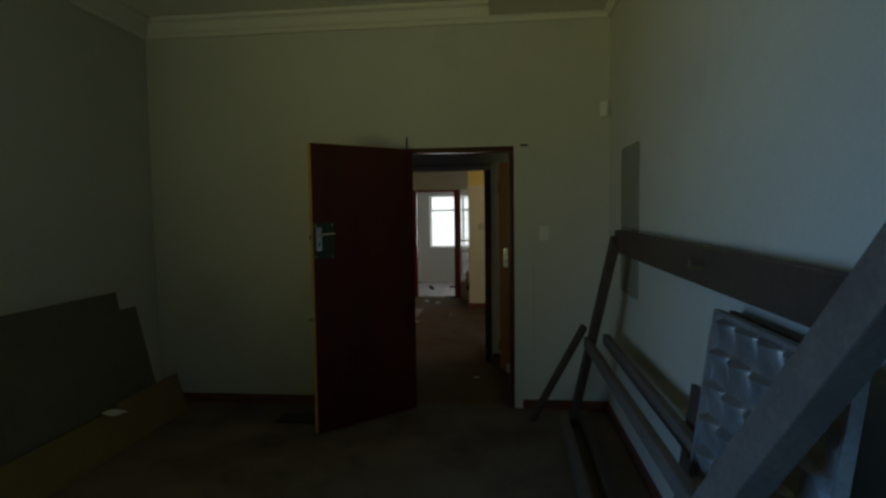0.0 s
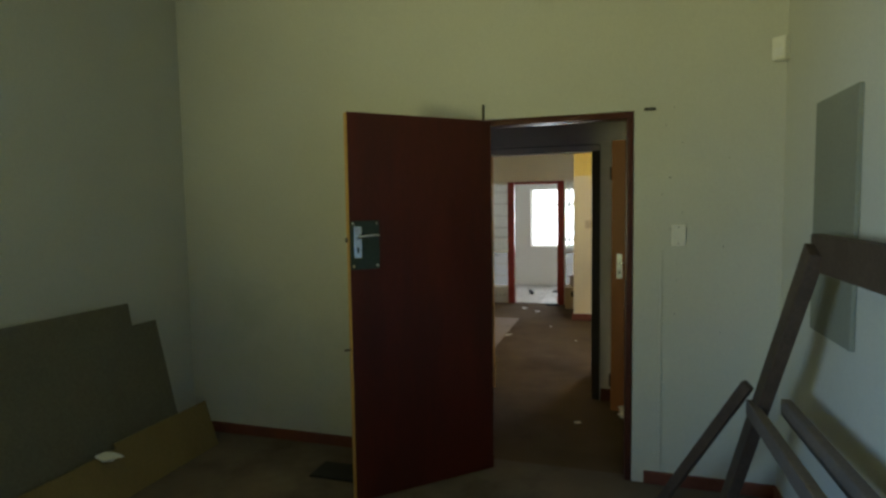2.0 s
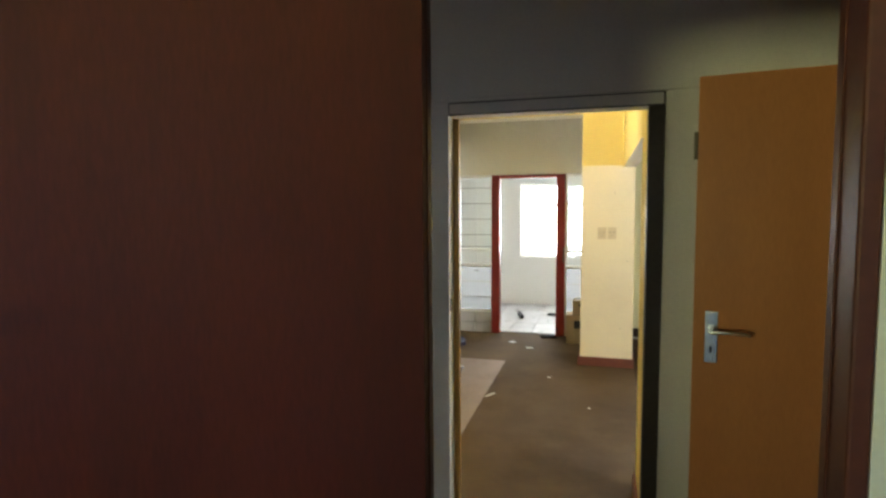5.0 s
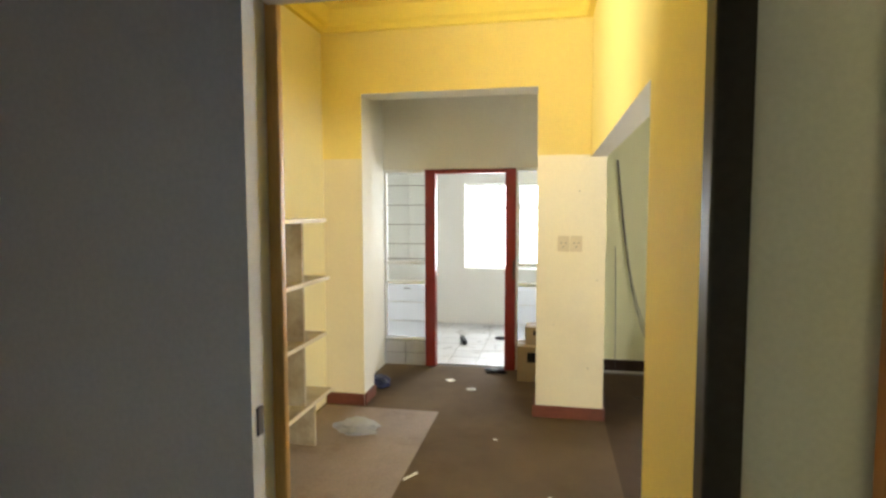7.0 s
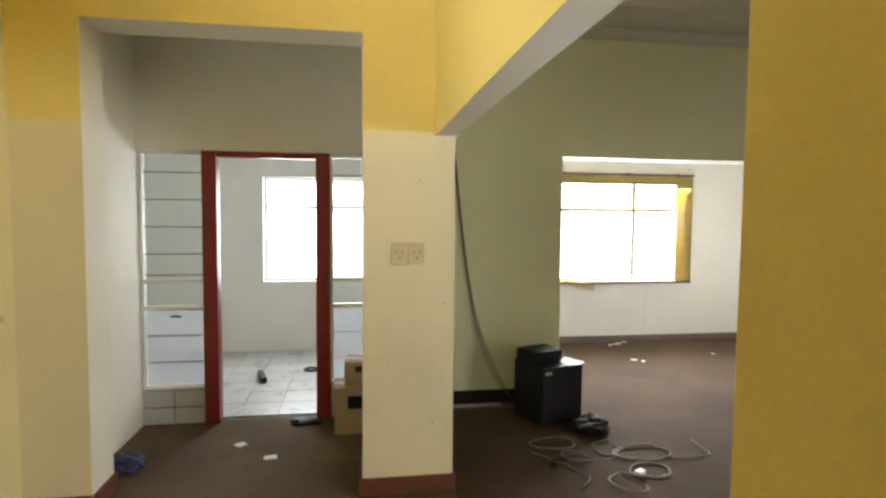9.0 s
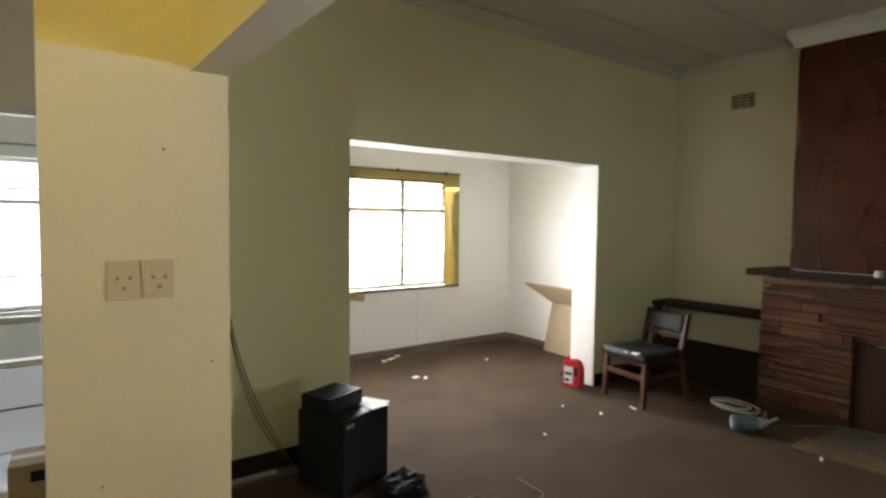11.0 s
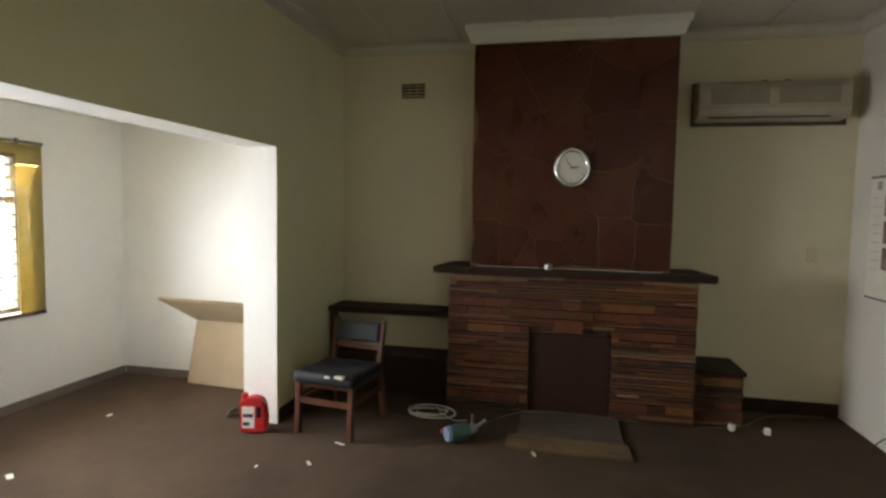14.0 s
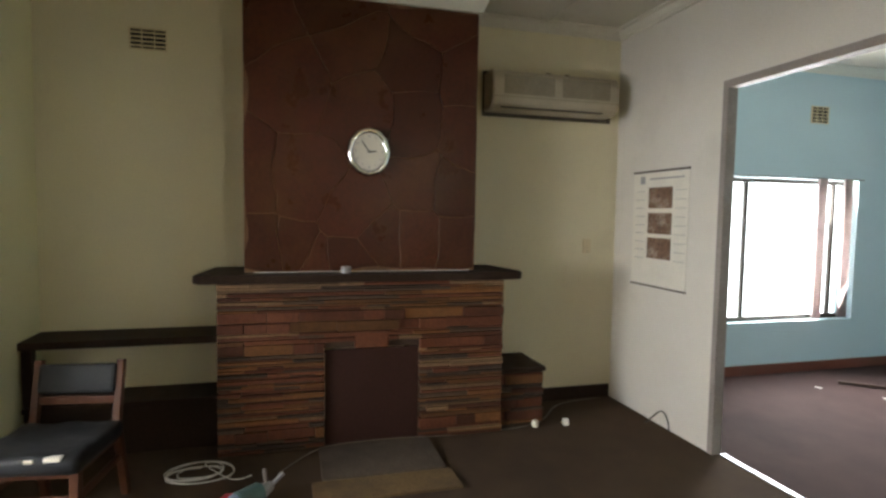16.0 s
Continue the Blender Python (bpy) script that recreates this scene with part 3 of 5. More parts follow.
wall("wall_kitchen_east", "x", 0.60, 0.90, 10.85, 12.625, 0, H1, [], ("white_wall", "white_wall"), "white_wall")
wall("wall_living_north", "y", 10.575, 10.85, -0.012, 5.10, 0, H1, [(1.135, 3.67, 0, 2.07)], ("olive", "white_wall"), "white_wall")
wall("wall_alcove_east", "x", 4.50, 4.72, 10.85, 12.655, 0, H1, [], ("white_wall", "plaster"), "white_wall")
wall("wall_alcove_north", "y", 12.655, 12.88, 0.90, 4.72, 0, H1, [(1.55, 3.55, 0.76, 2.02)], ("white_wall", "plaster"), "white_wall")
wall("wall_living_east", "x", 4.937, 5.12, 6.275, 10.575, 0, H1, [], ("back_wall", "plaster"), "back_wall")
wall("wall_living_south", "y", 6.215, 6.275, -0.01, 5.40, 0, H1, [(0.15, 3.72, 0, 2.42)], ("blue_wall", "south_wall"), "south_wall")
wall("wall_blue_room_east", "x", 5.20, 5.40, 0.80, 6.215, 0, H1, [(3.22, 4.88, 0.53, 1.98)], ("blue_wall", "plaster"), "blue_wall")
wall("wall_blue_room_south", "y", 0.80, 1.0, 0.98, 5.20, 0, H1, [], ("plaster", "blue_wall"), "blue_wall")
slab("ceiling_bedroom", (-3.2, -1.8, H1), (0.98, 4.55, H1 + 0.15), "plaster", "ceiling")
slab("ceiling_lobby", (-3.4, 4.55, H1), (0.98, 5.90, H1 + 0.15), "plaster", "ceiling")
slab("ceiling_hall", (-3.4, 5.90, H1), (-0.08, 9.3, H1 + 0.15), "hall_ceiling", "ceiling")
slab("ceiling_vestibule", (-3.4, 9.3, H1), (-0.08, 12.95, H1 + 0.15), "cream", "ceiling")
slab("ceiling_alcove", (0.88, 10.852, 2.40), (4.52, 12.70, 2.52), "plaster", "ceiling")
slab("roof_north", (-0.08, 10.7, H1 + 0.003), (5.4, 12.95, H1 + 0.15), "ceiling", "ceiling")
bm = bmesh.new()
add_box(bm, (-0.08, 0.7, 3.13), (5.45, 10.70, 3.38))
for k in range(6):
    add_box(bm, (-0.005, 6.95 + 0.62 * k, 3.116), (4.93, 6.99 + 0.62 * k, 3.131), 0.004)
tagged(part("ceiling_living", bm, "ceiling"), kind="structure", category="ceiling")
cornice("cornice_bedroom", (-2.97, -1.6, 0.85, 4.475), H1, "plaster", 0.14)
cornice("cornice_hall", (-2.27, 5.94, -0.14, 9.157), H1, "hall_ceiling", 0.20)
cornice("cornice_living", (-0.01, 6.275, 4.937, 10.575), 3.13, "ceiling", 0.085)
cornice("cornice_blue_room", (0.98, 1.0, 5.20, 6.215), 3.13, "plaster", 0.09)
ceil_ring = bmesh.new()
for (cx, cy, r0) in ((-1.35, 8.25, 0.42), (-1.35, 8.25, 0.55), (-1.1, 1.6, 1.2), (-1.1, 1.6, 1.32)):
    loops = []
    for k in range(56):
        a0 = math.tau * k / 56
        loops.append([ceil_ring.verts.new((cx + (r0 + 0.04 * math.cos(b0)) * math.cos(a0), cy + (r0 + 0.04 * math.cos(b0)) * math.sin(a0), H1 - 0.002 - 0.04 * math.sin(b0))) for b0 in [math.pi * q / 6 for q in range(7)]])
    for k in range(56):
        for q in range(6):
            ceil_ring.faces.new((loops[k][q], loops[(k + 1) % 56][q], loops[(k + 1) % 56][q + 1], loops[k][q + 1]))
bmesh.ops.recalc_face_normals(ceil_ring, faces=ceil_ring.faces)
tagged(part("trim_ceiling_rose", ceil_ring, "plaster"), "round moulded plaster ring on the ceiling", "trim", kind="structure")


def skirt(name, runs, m="skirting", h=0.10):
    bm = bmesh.new()
    for lo, hi in runs:
        add_box(bm, (*lo, 0.001), (*hi, h), 0.006)
    return tagged(part(name, bm, m), kind="structure", category="baseboard")


t = 0.018
skirt("baseboard_bedroom", [((-2.968, 4.475 - t), (-0.80, 4.474)), ((0.17, 4.475 - t), (0.849, 4.474)), ((0.85 - t, -1.59), (0.849, 4.45)), ((-2.969, -1.59), (-2.97 + t, 4.45))], h=0.075)
skirt("baseboard_lobby", [((-3.19, 5.85 - t), (-1.04, 5.849)), ((-0.10, 5.85 - t), (0.85, 5.849))])
skirt("baseboard_hall", [((-2.265, 9.157 - t), (-1.933, 9.156)), ((-0.56, 9.157 - t), (-0.024, 9.156)), ((-0.552, 9.158), (-0.536, 9.43)), ((-1.934, 9.158), (-1.918, 9.43)), ((-0.024, 9.14), (-0.008, 9.42)), ((-0.158, 6.04), (-0.141, 6.64))], h=0.095)
skirt("baseboard_living", [((0.0, 10.575 - t), (1.13, 10.574)), ((3.68, 10.575 - t), (4.92, 10.574)), ((4.937 - t, 6.29), (4.936, 7.1)), ((0.0, 9.43), (0.018, 10.55))], "mantel", 0.115)
skirt("baseboard_alcove", [((0.92, 12.655 - t), (4.49, 12.654)), ((4.50 - t, 10.87), (4.499, 12.63))], "timber_grey", 0.075)
skirt("baseboard_blue_room", [((5.20 - t, 1.02), (5.199, 6.08))], "skirting", 0.10)


# ---- doors and frames ----
def jambs(name, x0, x1, y0, y1, top, w, m, m_left=None):
    """A door frame in a wall across y; its opening is x0 to x1 outside the frame."""
    bm = bmesh.new()
    add_box(bm, (x0, y0, 0.001), (x0 + w, y1, top - w), 0.006, 1 if m_left else 0)
    add_box(bm, (x1 - w, y0, 0.001), (x1, y1, top - w), 0.006)
    add_box(bm, (x0, y0, top - w), (x1, y1, top), 0.006, 1 if m_left else 0)
    add_box(bm, (x0 + w, y1 - 0.03, 0.001), (x0 + w + 0.004, y1, top - w), 0.003, 1 if m_left else 0)
    add_box(bm, (x1 - w - 0.004, y1 - 0.03, 0.001), (x1 - w, y1, top - w), 0.003)
    return tagged(part(name, bm, [m, m_left or m]), kind="structure", category="door frame")


jambs("door_1_frame", -0.772, 0.102, 4.470, 4.582, 2.127, 0.036, "frame_brown")
bm = bmesh.new()
add_box(bm, (-0.172, 5.838, 0.001), (-0.107, 5.902, 2.045), 0.006)
add_box(bm, (-1.033, 5.842, 2.045), (-0.107, 5.952, 2.103), 0.006, 1)
tagged(part("door_2_frame", bm, ["dark_jamb", "lobby_wall"]), kind="structure", category="door frame")
tagged(box("latch_keep", (-1.0355, 5.868, 1.14), (-1.031, 5.892, 1.20), "steel_dark", 0.002), "small dark steel latch keep in the white reveal", "latch keep")
strip = tagged(box("trim_door_stop", (-1.065, 5.942, 0.002), (-1.008, 5.962, 2.05), "varnish", 0.004), kind="structure", category="trim")
tagged(boxes("trim_lobby_rail", [((-3.19, 5.838, 2.106), (0.85, 5.849, 2.122))], "lobby_wall", 0.005), kind="structure", category="trim")


def lever(parent, x, y, z, side, m="chrome", plate=(0.045, 0.17)):
    """A long-plate lever handle on the face y of a leaf that lies along x; side: which way the lever points."""
    bm = bmesh.new()
    add_box(bm, (x - plate[0] / 2, y - 0.008, z - plate[1] * 0.72), (x + plate[0] / 2, y - 0.0005, z + plate[1] * 0.42), 0.004)
    part("lock_plate", bm, m, parent)
    cylinder("spindle", (x, y - 0.008, z), (x, y - 0.05, z), 0.010, m, parent, seg=14)
    tube("lever", [(x, y - 0.05, z), (x + side * 0.03, y - 0.054, z + 0.004), (x + side * 0.08, y - 0.052, z + 0.006), (x + side * 0.125, y - 0.047, z - 0.001)], 0.008, m, parent)
    bm = bmesh.new()
    add_box(bm, (x - 0.004, y - 0.010, z - 0.085), (x + 0.004, y - 0.0075, z - 0.060), 0.001)
    part("keyhole", bm, "plastic_black", parent)


def door_leaf(name, at, w, h, m, label):
    """A flush door; local x runs from its hinge, local -y is the face that the walk sees."""
    d = group(name, at)
    bm = bmesh.new()
    add_box(bm, (0, 0, 0.008), (w, 0.04, h), 0.003)
    part("leaf", bm, m, d)
    boxes("edge_lipping", [((w, 0.001, 0.01), (w + 0.006, 0.039, h - 0.004))], "varnish", 0.001, d)
    for z in (0.25, h - 0.25):
        cylinder("hinge", (-0.006, -0.004, z - 0.05), (-0.006, -0.004, z + 0.05), 0.007, "steel_dark", d, seg=12)
    tagged(d, label, "door")
    return d


ang = math.degrees(math.atan2(3.85 - 4.452, -1.37 + 0.735))
bed_door = door_leaf("bedroom_door", pose(-0.728, 4.449, 0, 0, 0, ang), 0.875, 2.115, "door_red", "open dark red-brown flush wooden door with a green lock plate")
# the seen face looks along local +y here, so the fittings stand on that side
bm = bmesh.new()
add_box(bm, (0.712, 0.0405, 1.285), (0.874, 0.046, 1.545), 0.003)
part("patch_plate", bm, "plate_green", bed_door)
bm = bmesh.new()
for px in (0.727, 0.859):
    for pz in (1.302, 1.528):
        bmesh.ops.create_uvsphere(bm, u_segments=10, v_segments=6, radius=0.009, matrix=Matrix.Translation((px, 0.047, pz)))
part("screws", bm, "chrome", bed_door)
bm = bmesh.new()
add_box(bm, (0.813, 0.047, 1.345), (0.857, 0.055, 1.515), 0.004)
part("lock_plate", bm, "chrome", bed_door)
tube("lever", [(0.835, 0.055, 1.458), (0.835, 0.095, 1.460), (0.81, 0.100, 1.464), (0.765, 0.098, 1.468), (0.73, 0.092, 1.466)], 0.0085, "chrome", bed_door)
box("keyhole", (0.830, 0.0548, 1.375), (0.840, 0.0562, 1.405), "plastic_black", 0.001, bed_door)
box("latch_tongue", (0.881, 0.013, 1.43), (0.894, 0.028, 1.455), "steel_dark", 0.002, bed_door)
box("bolt", (0.876, 0.012, 0.845), (0.915, 0.024, 0.857), "steel_dark", 0.002, bed_door)

lobby_door = door_leaf("lobby_door", pose(-0.018, 5.60, 0, 0, 0, -8), 0.84, 2.10, "door_tan", "open tan varnished flush door with a chrome lever handle")
lever(lobby_door, 0.062, 0.0, 1.17, 1)
crumple("torn_rag", pose(0.13, 5.50, 0.0), (0.10, 0.05, 0.07), "old_paper", 3)
tagged(bpy.data.objects["torn_rag"], "torn dirty white paper scrap at the foot of the door", "litter")

# small fittings of the bedroom's door wall
def switch(name, at, label, m="plastic_white", toggles=1, w=0.075, h=0.118):
    s = group(name, at)
    bm = bmesh.new()
    add_box(bm, (-w / 2, -0.012, -h / 2), (w / 2, -0.0005, h / 2), 0.004)
    part("cover", bm, m, s)
    for k in range(toggles):
        x = (k - (toggles - 1) / 2) * 0.03
        box("rocker", (x - 0.006, -0.018, -0.016), (x + 0.006, -0.012, 0.016), m, 0.002, s)
    for z in (-0.045, 0.045):
        box("screw", (-0.003, -0.0135, z - 0.003), (0.003, -0.012, z + 0.003), "steel_dark", 0, s)
    return tagged(s, label, "switch")


switch("light_switch", pose(0.34, 4.475, 1.435), "cream plastic light switch on the bedroom wall")
switch("light_switch", pose(4.937, 6.545, 1.32, 0, 0, -90), "aged cream light switch on the green wall", "plastic_aged", 1, 0.075, 0.12)
for k in range(2):
    s = group("power_socket", pose(-0.335 + 0.096 * k, 9.157, 1.36))
    box("cover", (-0.043, -0.010, -0.06), (0.043, -0.0005, 0.06), "plastic_aged", 0.004, s)
    boxes("holes", [((-0.022, -0.0112, 0.0), (-0.012, -0.0098, 0.012)), ((0.012, -0.0112, 0.0), (0.022, -0.0098, 0.012)), ((-0.006, -0.0112, -0.03), (0.006, -0.0098, -0.018))], "ac_grille", 0, s)
    box("rocker", (-0.008, -0.0135, 0.026), (0.008, -0.010, 0.045), "plastic_aged", 0.002, s)
    tagged(s, "aged cream power socket on the yellow pier", "socket", "sockets on the pier")
sensor = group("alarm_sensor", pose(0.815, 4.44, 2.39, 0, 0, -45))
box("housing", (-0.035, -0.035, -0.06), (0.035, 0.03, 0.06), "plastic_white", 0.012, sensor)
box("lens", (-0.026, -0.040, -0.045), (0.026, -0.034, 0.0), "paper", 0.004, sensor)
tagged(sensor, "small white alarm sensor in the wall corner", "sensor")
tagged(box("wall_panel", (0.832, 3.52, 1.05), (0.849, 3.96, 2.03), "panel_grey", 0.003), "flat grey-green board fixed to the bedroom wall", "panel")
tagged(tube("wall_cable", [(-0.755, 4.468, 2.13), (-0.757, 4.466, 2.17), (-0.754, 4.468, 2.22)], 0.006, "cable_dark"), "short dark cable stub above the door", "cable")
tagged(box("cable_stub", (0.155, 4.458, 2.125), (0.215, 4.474, 2.14), "cable_dark", 0.003), "short dark cable stub beside the door frame", "cable")
tagged(box("conduit_strip", (0.245, 4.468, 0.08), (0.262, 4.4745, 1.35), "bed_wall", 0.003), "painted conduit strip under the light switch", "conduit")

rnd = random.Random(31)
bm = bmesh.new()
for k in range(14):
    bmesh.ops.create_uvsphere(bm, u_segments=8, v_segments=5, radius=rnd.uniform(0.002, 0.004), matrix=Matrix.Translation((0.27 + rnd.uniform(-0.02, 0.09) + 0.3 * (k % 5 == 0), 4.474, 0.9 + 0.095 * k)))
for k in range(5):
    bmesh.ops.create_uvsphere(bm, u_segments=8, v_segments=5, radius=rnd.uniform(0.002, 0.004), matrix=Matrix.Translation((rnd.uniform(-0.48, -0.08), 9.156, 0.4 + 0.34 * k)))
tagged(part("nail_holes", bm, "plastic_black"), "scattered small dark nail holes in the plaster", "nail holes", kind="stuff")

# ---- bedroom things ----
def plank(name, y0, y1, h, foot, lean_top, thick, m, label, cat, x_wall=-2.95):
    """A sheet that leans on the west wall."""
    bm = bmesh.new()
    a = Vector((x_wall + foot, 0, 0.002))
    b = Vector((x_wall + lean_top, 0, h))
    d = (b - a).normalized()
    nrm = Vector((d.z, 0, -d.x))
    q = [a, b, b + nrm * thick, a + nrm * thick]
    lowest = min(v.z for v in q)
    vs = [[bm.verts.new((v.x, y, v.z - lowest + 0.001)) for v in q] for y in (y0, y1)]
    for i in range(4):
        j = (i + 1) % 4
        bm.faces.new((vs[0][i], vs[0][j], vs[1][j], vs[1][i]))
    bm.faces.new(vs[0][::-1])
    bm.faces.new(vs[1])
    bmesh.ops.recalc_face_normals(bm, faces=bm.faces)
    return tagged(part(name, bm, m), label, cat)


plank("leaning_board", 0.9, 3.88, 1.04, 0.20, 0.02, 0.018, "board_dark", "tall dark hardboard sheet leaning on the wall", "board")
plank("leaning_board", 1.6, 4.07, 0.90, 0.25, 0.045, 0.014, "board_dark", "second dark hardboard sheet leaning on the wall", "board")
plank("ochre_board", 0.5, 3.56, 0.27, 0.335, 0.25, 0.012, "board_ochre", "low ochre cardboard strip leaning on the boards", "board")
plank("ochre_board", 3.54, 4.28, 0.30, 0.33, 0.235, 0.010, "board_ochre", "short ochre cardboard piece leaning on the boards", "board")
crumple("paper_scrap", pose(-2.66, 3.46, 0.262), (0.07, 0.05, 0.012), "paper", 5, detail=2)
tagged(bpy.data.objects["paper_scrap"], "crumpled white paper scrap on the ochre board", "litter")
tagged(box("floor_mat", (-1.75, 4.02, 0.001), (-1.42, 4.22, 0.012), "plastic_black", 0.004), "small dark rubber mat on the carpet", "mat")

rack = group("timber_frame", pose(0, 0, 0))
beam("top_rail", (0.735, 3.58, 1.415), (0.735, 0.5, 1.395), 0.045, 0.14, "timber_dark", rack, side=(0, 0, 1))
beam("far_leg", (0.52, 4.14, 0.0), (0.705, 3.50, 1.43), 0.05, 0.10, "timber_dark", rack, side=(0, 1, 0))
beam("near_leg", (0.32, 1.87, 0.0), (0.70, 0.83, 1.70), 0.10, 0.075, "timber_grey", rack, side=(1, 0, 0))
beam("strut", (0.22, 4.20, 0.0), (0.56, 3.80, 0.82), 0.03, 0.05, "timber_dark", rack)
beam("stretcher", (0.585, 3.86, 0.70), (0.56, 1.30, 0.74), 0.04, 0.07, "timber_grey", rack)
beam("stretcher", (0.70, 3.78, 0.74), (0.68, 1.30, 0.76), 0.04, 0.07, "timber_grey", rack)
beam("foot_rail", (0.46, 4.10, 0.05), (0.44, 2.2, 0.05), 0.06, 0.09, "timber_grey", rack)
beam("foot_rail", (0.60, 4.10, 0.05), (0.58, 2.2, 0.05), 0.06, 0.09, "timber_dark", rack)
tube("hook", [(0.71, 2.02, 1.405), (0.67, 2.02, 1.40), (0.655, 2.0, 1.41), (0.66, 1.98, 1.44)], 0.006, "brass", rack)
tagged(rack, "knocked-down dark timber frame leaning along the wall", "timber frame")

tray = group("pressed_panel", pose(0.575, 1.17, 0.05) @ pose(0, 0, 0, 0, 7.5, 0))
bm = bmesh.new()
W, Ht, NX, NZ = 0.74, 1.22, 5, 11
nu, nv = NX * 10, NZ * 10
grid = []
for j in range(nv + 1):
    row = []
    for i in range(nu + 1):
        u, v = i / nu, j / nv
        cu_, cv_ = (u * NX) % 1, (v * NZ) % 1
        edge = min(u, 1 - u) * W > 0.03 and min(v, 1 - v) * Ht > 0.02
        dent = (math.sin(math.pi * cu_) ** 0.7) * (cv_ ** 1.5) * 0.05 if edge and cu_ not in (0,) else 0
        row.append(bm.verts.new((-dent, u * W, v * Ht)))
    grid.append(row)
for j in range(nv):
    for i in range(nu):
        bm.faces.new((grid[j][i], grid[j][i + 1], grid[j + 1][i + 1], grid[j + 1][i]))
part("dimpled_sheet", bm, "tin", tray)
boxes("rim", [((-0.02, -0.012, 0), (0.012, 0.0, Ht)), ((-0.02, W, 0), (0.012, W + 0.012, Ht)), ((-0.02, -0.012, Ht), (0.012, W + 0.012, Ht + 0.012))], "tin", 0.003, tray)
tagged(tray, "grey pressed metal panel with rows of scoops leaning on the wall", "metal panel")
bm = bmesh.new()
add_box(bm, (0, 0, 0), (0.025, 0.56, 1.26), 0.004)
add_box(bm, (0.0, 0.55, 0), (0.025, 0.70, 1.18), 0.004)
add_box(bm, (0.0, 0.69, 0), (0.025, 0.80, 0.92), 0.004)
tagged(part("dark_offcut", bm, "timber_dark", at=pose(0.625, 1.42, 0.01) @ pose(0, 0, 0, 0, 7.5, 0)), "dark broken board standing behind the metal panel", "board")
# the bedroom window
def bar_window(name, axis, plane, u0, u1, z0, z1, m, label, cols, rows, bars=0, w=0.035, sill=0.0, sill_m="white_paint"):
    """A steel window with glazing bars and burglar bars, in a wall across axis at plane."""
    g = group(name, pose(0, 0, 0))
    def P(a, b, c):
        return (plane + c, a, b) if axis == "x" else (a, plane + c, b)
    def bx(u_lo, u_hi, z_lo, z_hi, c0, c1):
        p, q = P(u_lo, z_lo, c0), P(u_hi, z_hi, c1)
        return tuple(min(a, b) for a, b in zip(p, q)), tuple(max(a, b) for a, b in zip(p, q))
    boxes("frame", [bx(u0, u0 + w, z0, z1, -0.02, 0.02), bx(u1 - w, u1, z0, z1, -0.02, 0.02), bx(u0 + w, u1 - w, z0, z0 + w, -0.02, 0.02), bx(u0 + w, u1 - w, z1 - w, z1, -0.02, 0.02)], m, 0.004, g)
    for c in cols:
        boxes("mullion", [bx(c - w / 2, c + w / 2, z0 + w, z1 - w, -0.016, 0.016)], m, 0.003, g)
    for r in rows:
        boxes("transom", [bx(u0 + w, u1 - w, r - w / 2, r + w / 2, -0.013, 0.013)], m, 0.003, g)
    if bars:
        boxes("burglar_bars", [bx(u0 + w, u1 - w, z0 + (z1 - z0) * (k + 1) / (bars + 1) - 0.007, z0 + (z1 - z0) * (k + 1) / (bars + 1) + 0.007, -0.03, -0.022) for k in range(bars)], m, 0, g)
    us = [u0 + w, *cols, u1 - w]
    for a, b in zip(us, us[1:]):
        p = boxes("pane", [bx(a, b, z0 + w, z1 - w, -0.003, 0.003)], "glass", 0, g)
        p.visible_shadow = False
    if sill:
        boxes("sill", [bx(u0 - 0.03, u1 + 0.03, z0 - 0.035, z0 - 0.002, -sill, 0.03)], sill_m, 0.006, g)
    return tagged(g, label, "window", kind="structure")


bar_window("window_1", "x", -3.10, -1.5, 0.4, 0.95, 2.15, "white_paint", "steel bedroom window with white glazing bars", [-0.55], [1.75])
# Unseen window, added for the hall's fill lamp.
bar_window("window_6_unseen", "x", -2.37, 6.06, 6.74, 1.15, 2.2, "white_paint", "small unseen steel window added to light the hall", [6.4], [])
bar_window("window_2", "y", 12.74, -1.62, -0.1, 0.80, 1.99, "white_paint", "steel kitchen window washed out by daylight", [-0.86], [1.65], 0)
bar_window("window_3", "y", 12.77, 1.55, 3.55, 0.76, 2.02, "steel_dark", "steel alcove window with thin burglar bars", [2.92], [1.66], 12, 0.036)
bar_window("window_4", "x", 5.31, 3.22, 4.88, 0.53, 1.98, "steel_dark", "large steel window with dark mullions and a white sill", [3.43, 4.56], [], 0, 0.045, -0.14)

# washed-out daylight outside the windows
for lo, hi in (((-4.0, 15.0, -0.2), (0.8, 15.05, 4.5)), ((0.85, 15.0, -0.2), (6.5, 15.05, 4.5)), ((7.5, 0.5, -0.2), (7.55, 7.5, 4.5))):
    tagged(box("backdrop", lo, hi, "bright_sky"), "plain overexposed daylight outside the window", "backdrop", kind="structure")

# ---- hall ----
shelf = group("wall_shelves", pose(0, 0, 0))
for z, y1 in ((0.33, 8.58), (0.76, 8.50), (1.15, 8.56), (1.56, 8.52)):
    box("shelf_board", (-2.268, 6.95, z - 0.025), (-1.985, y1, z), "shelf_paint", 0.003, shelf)
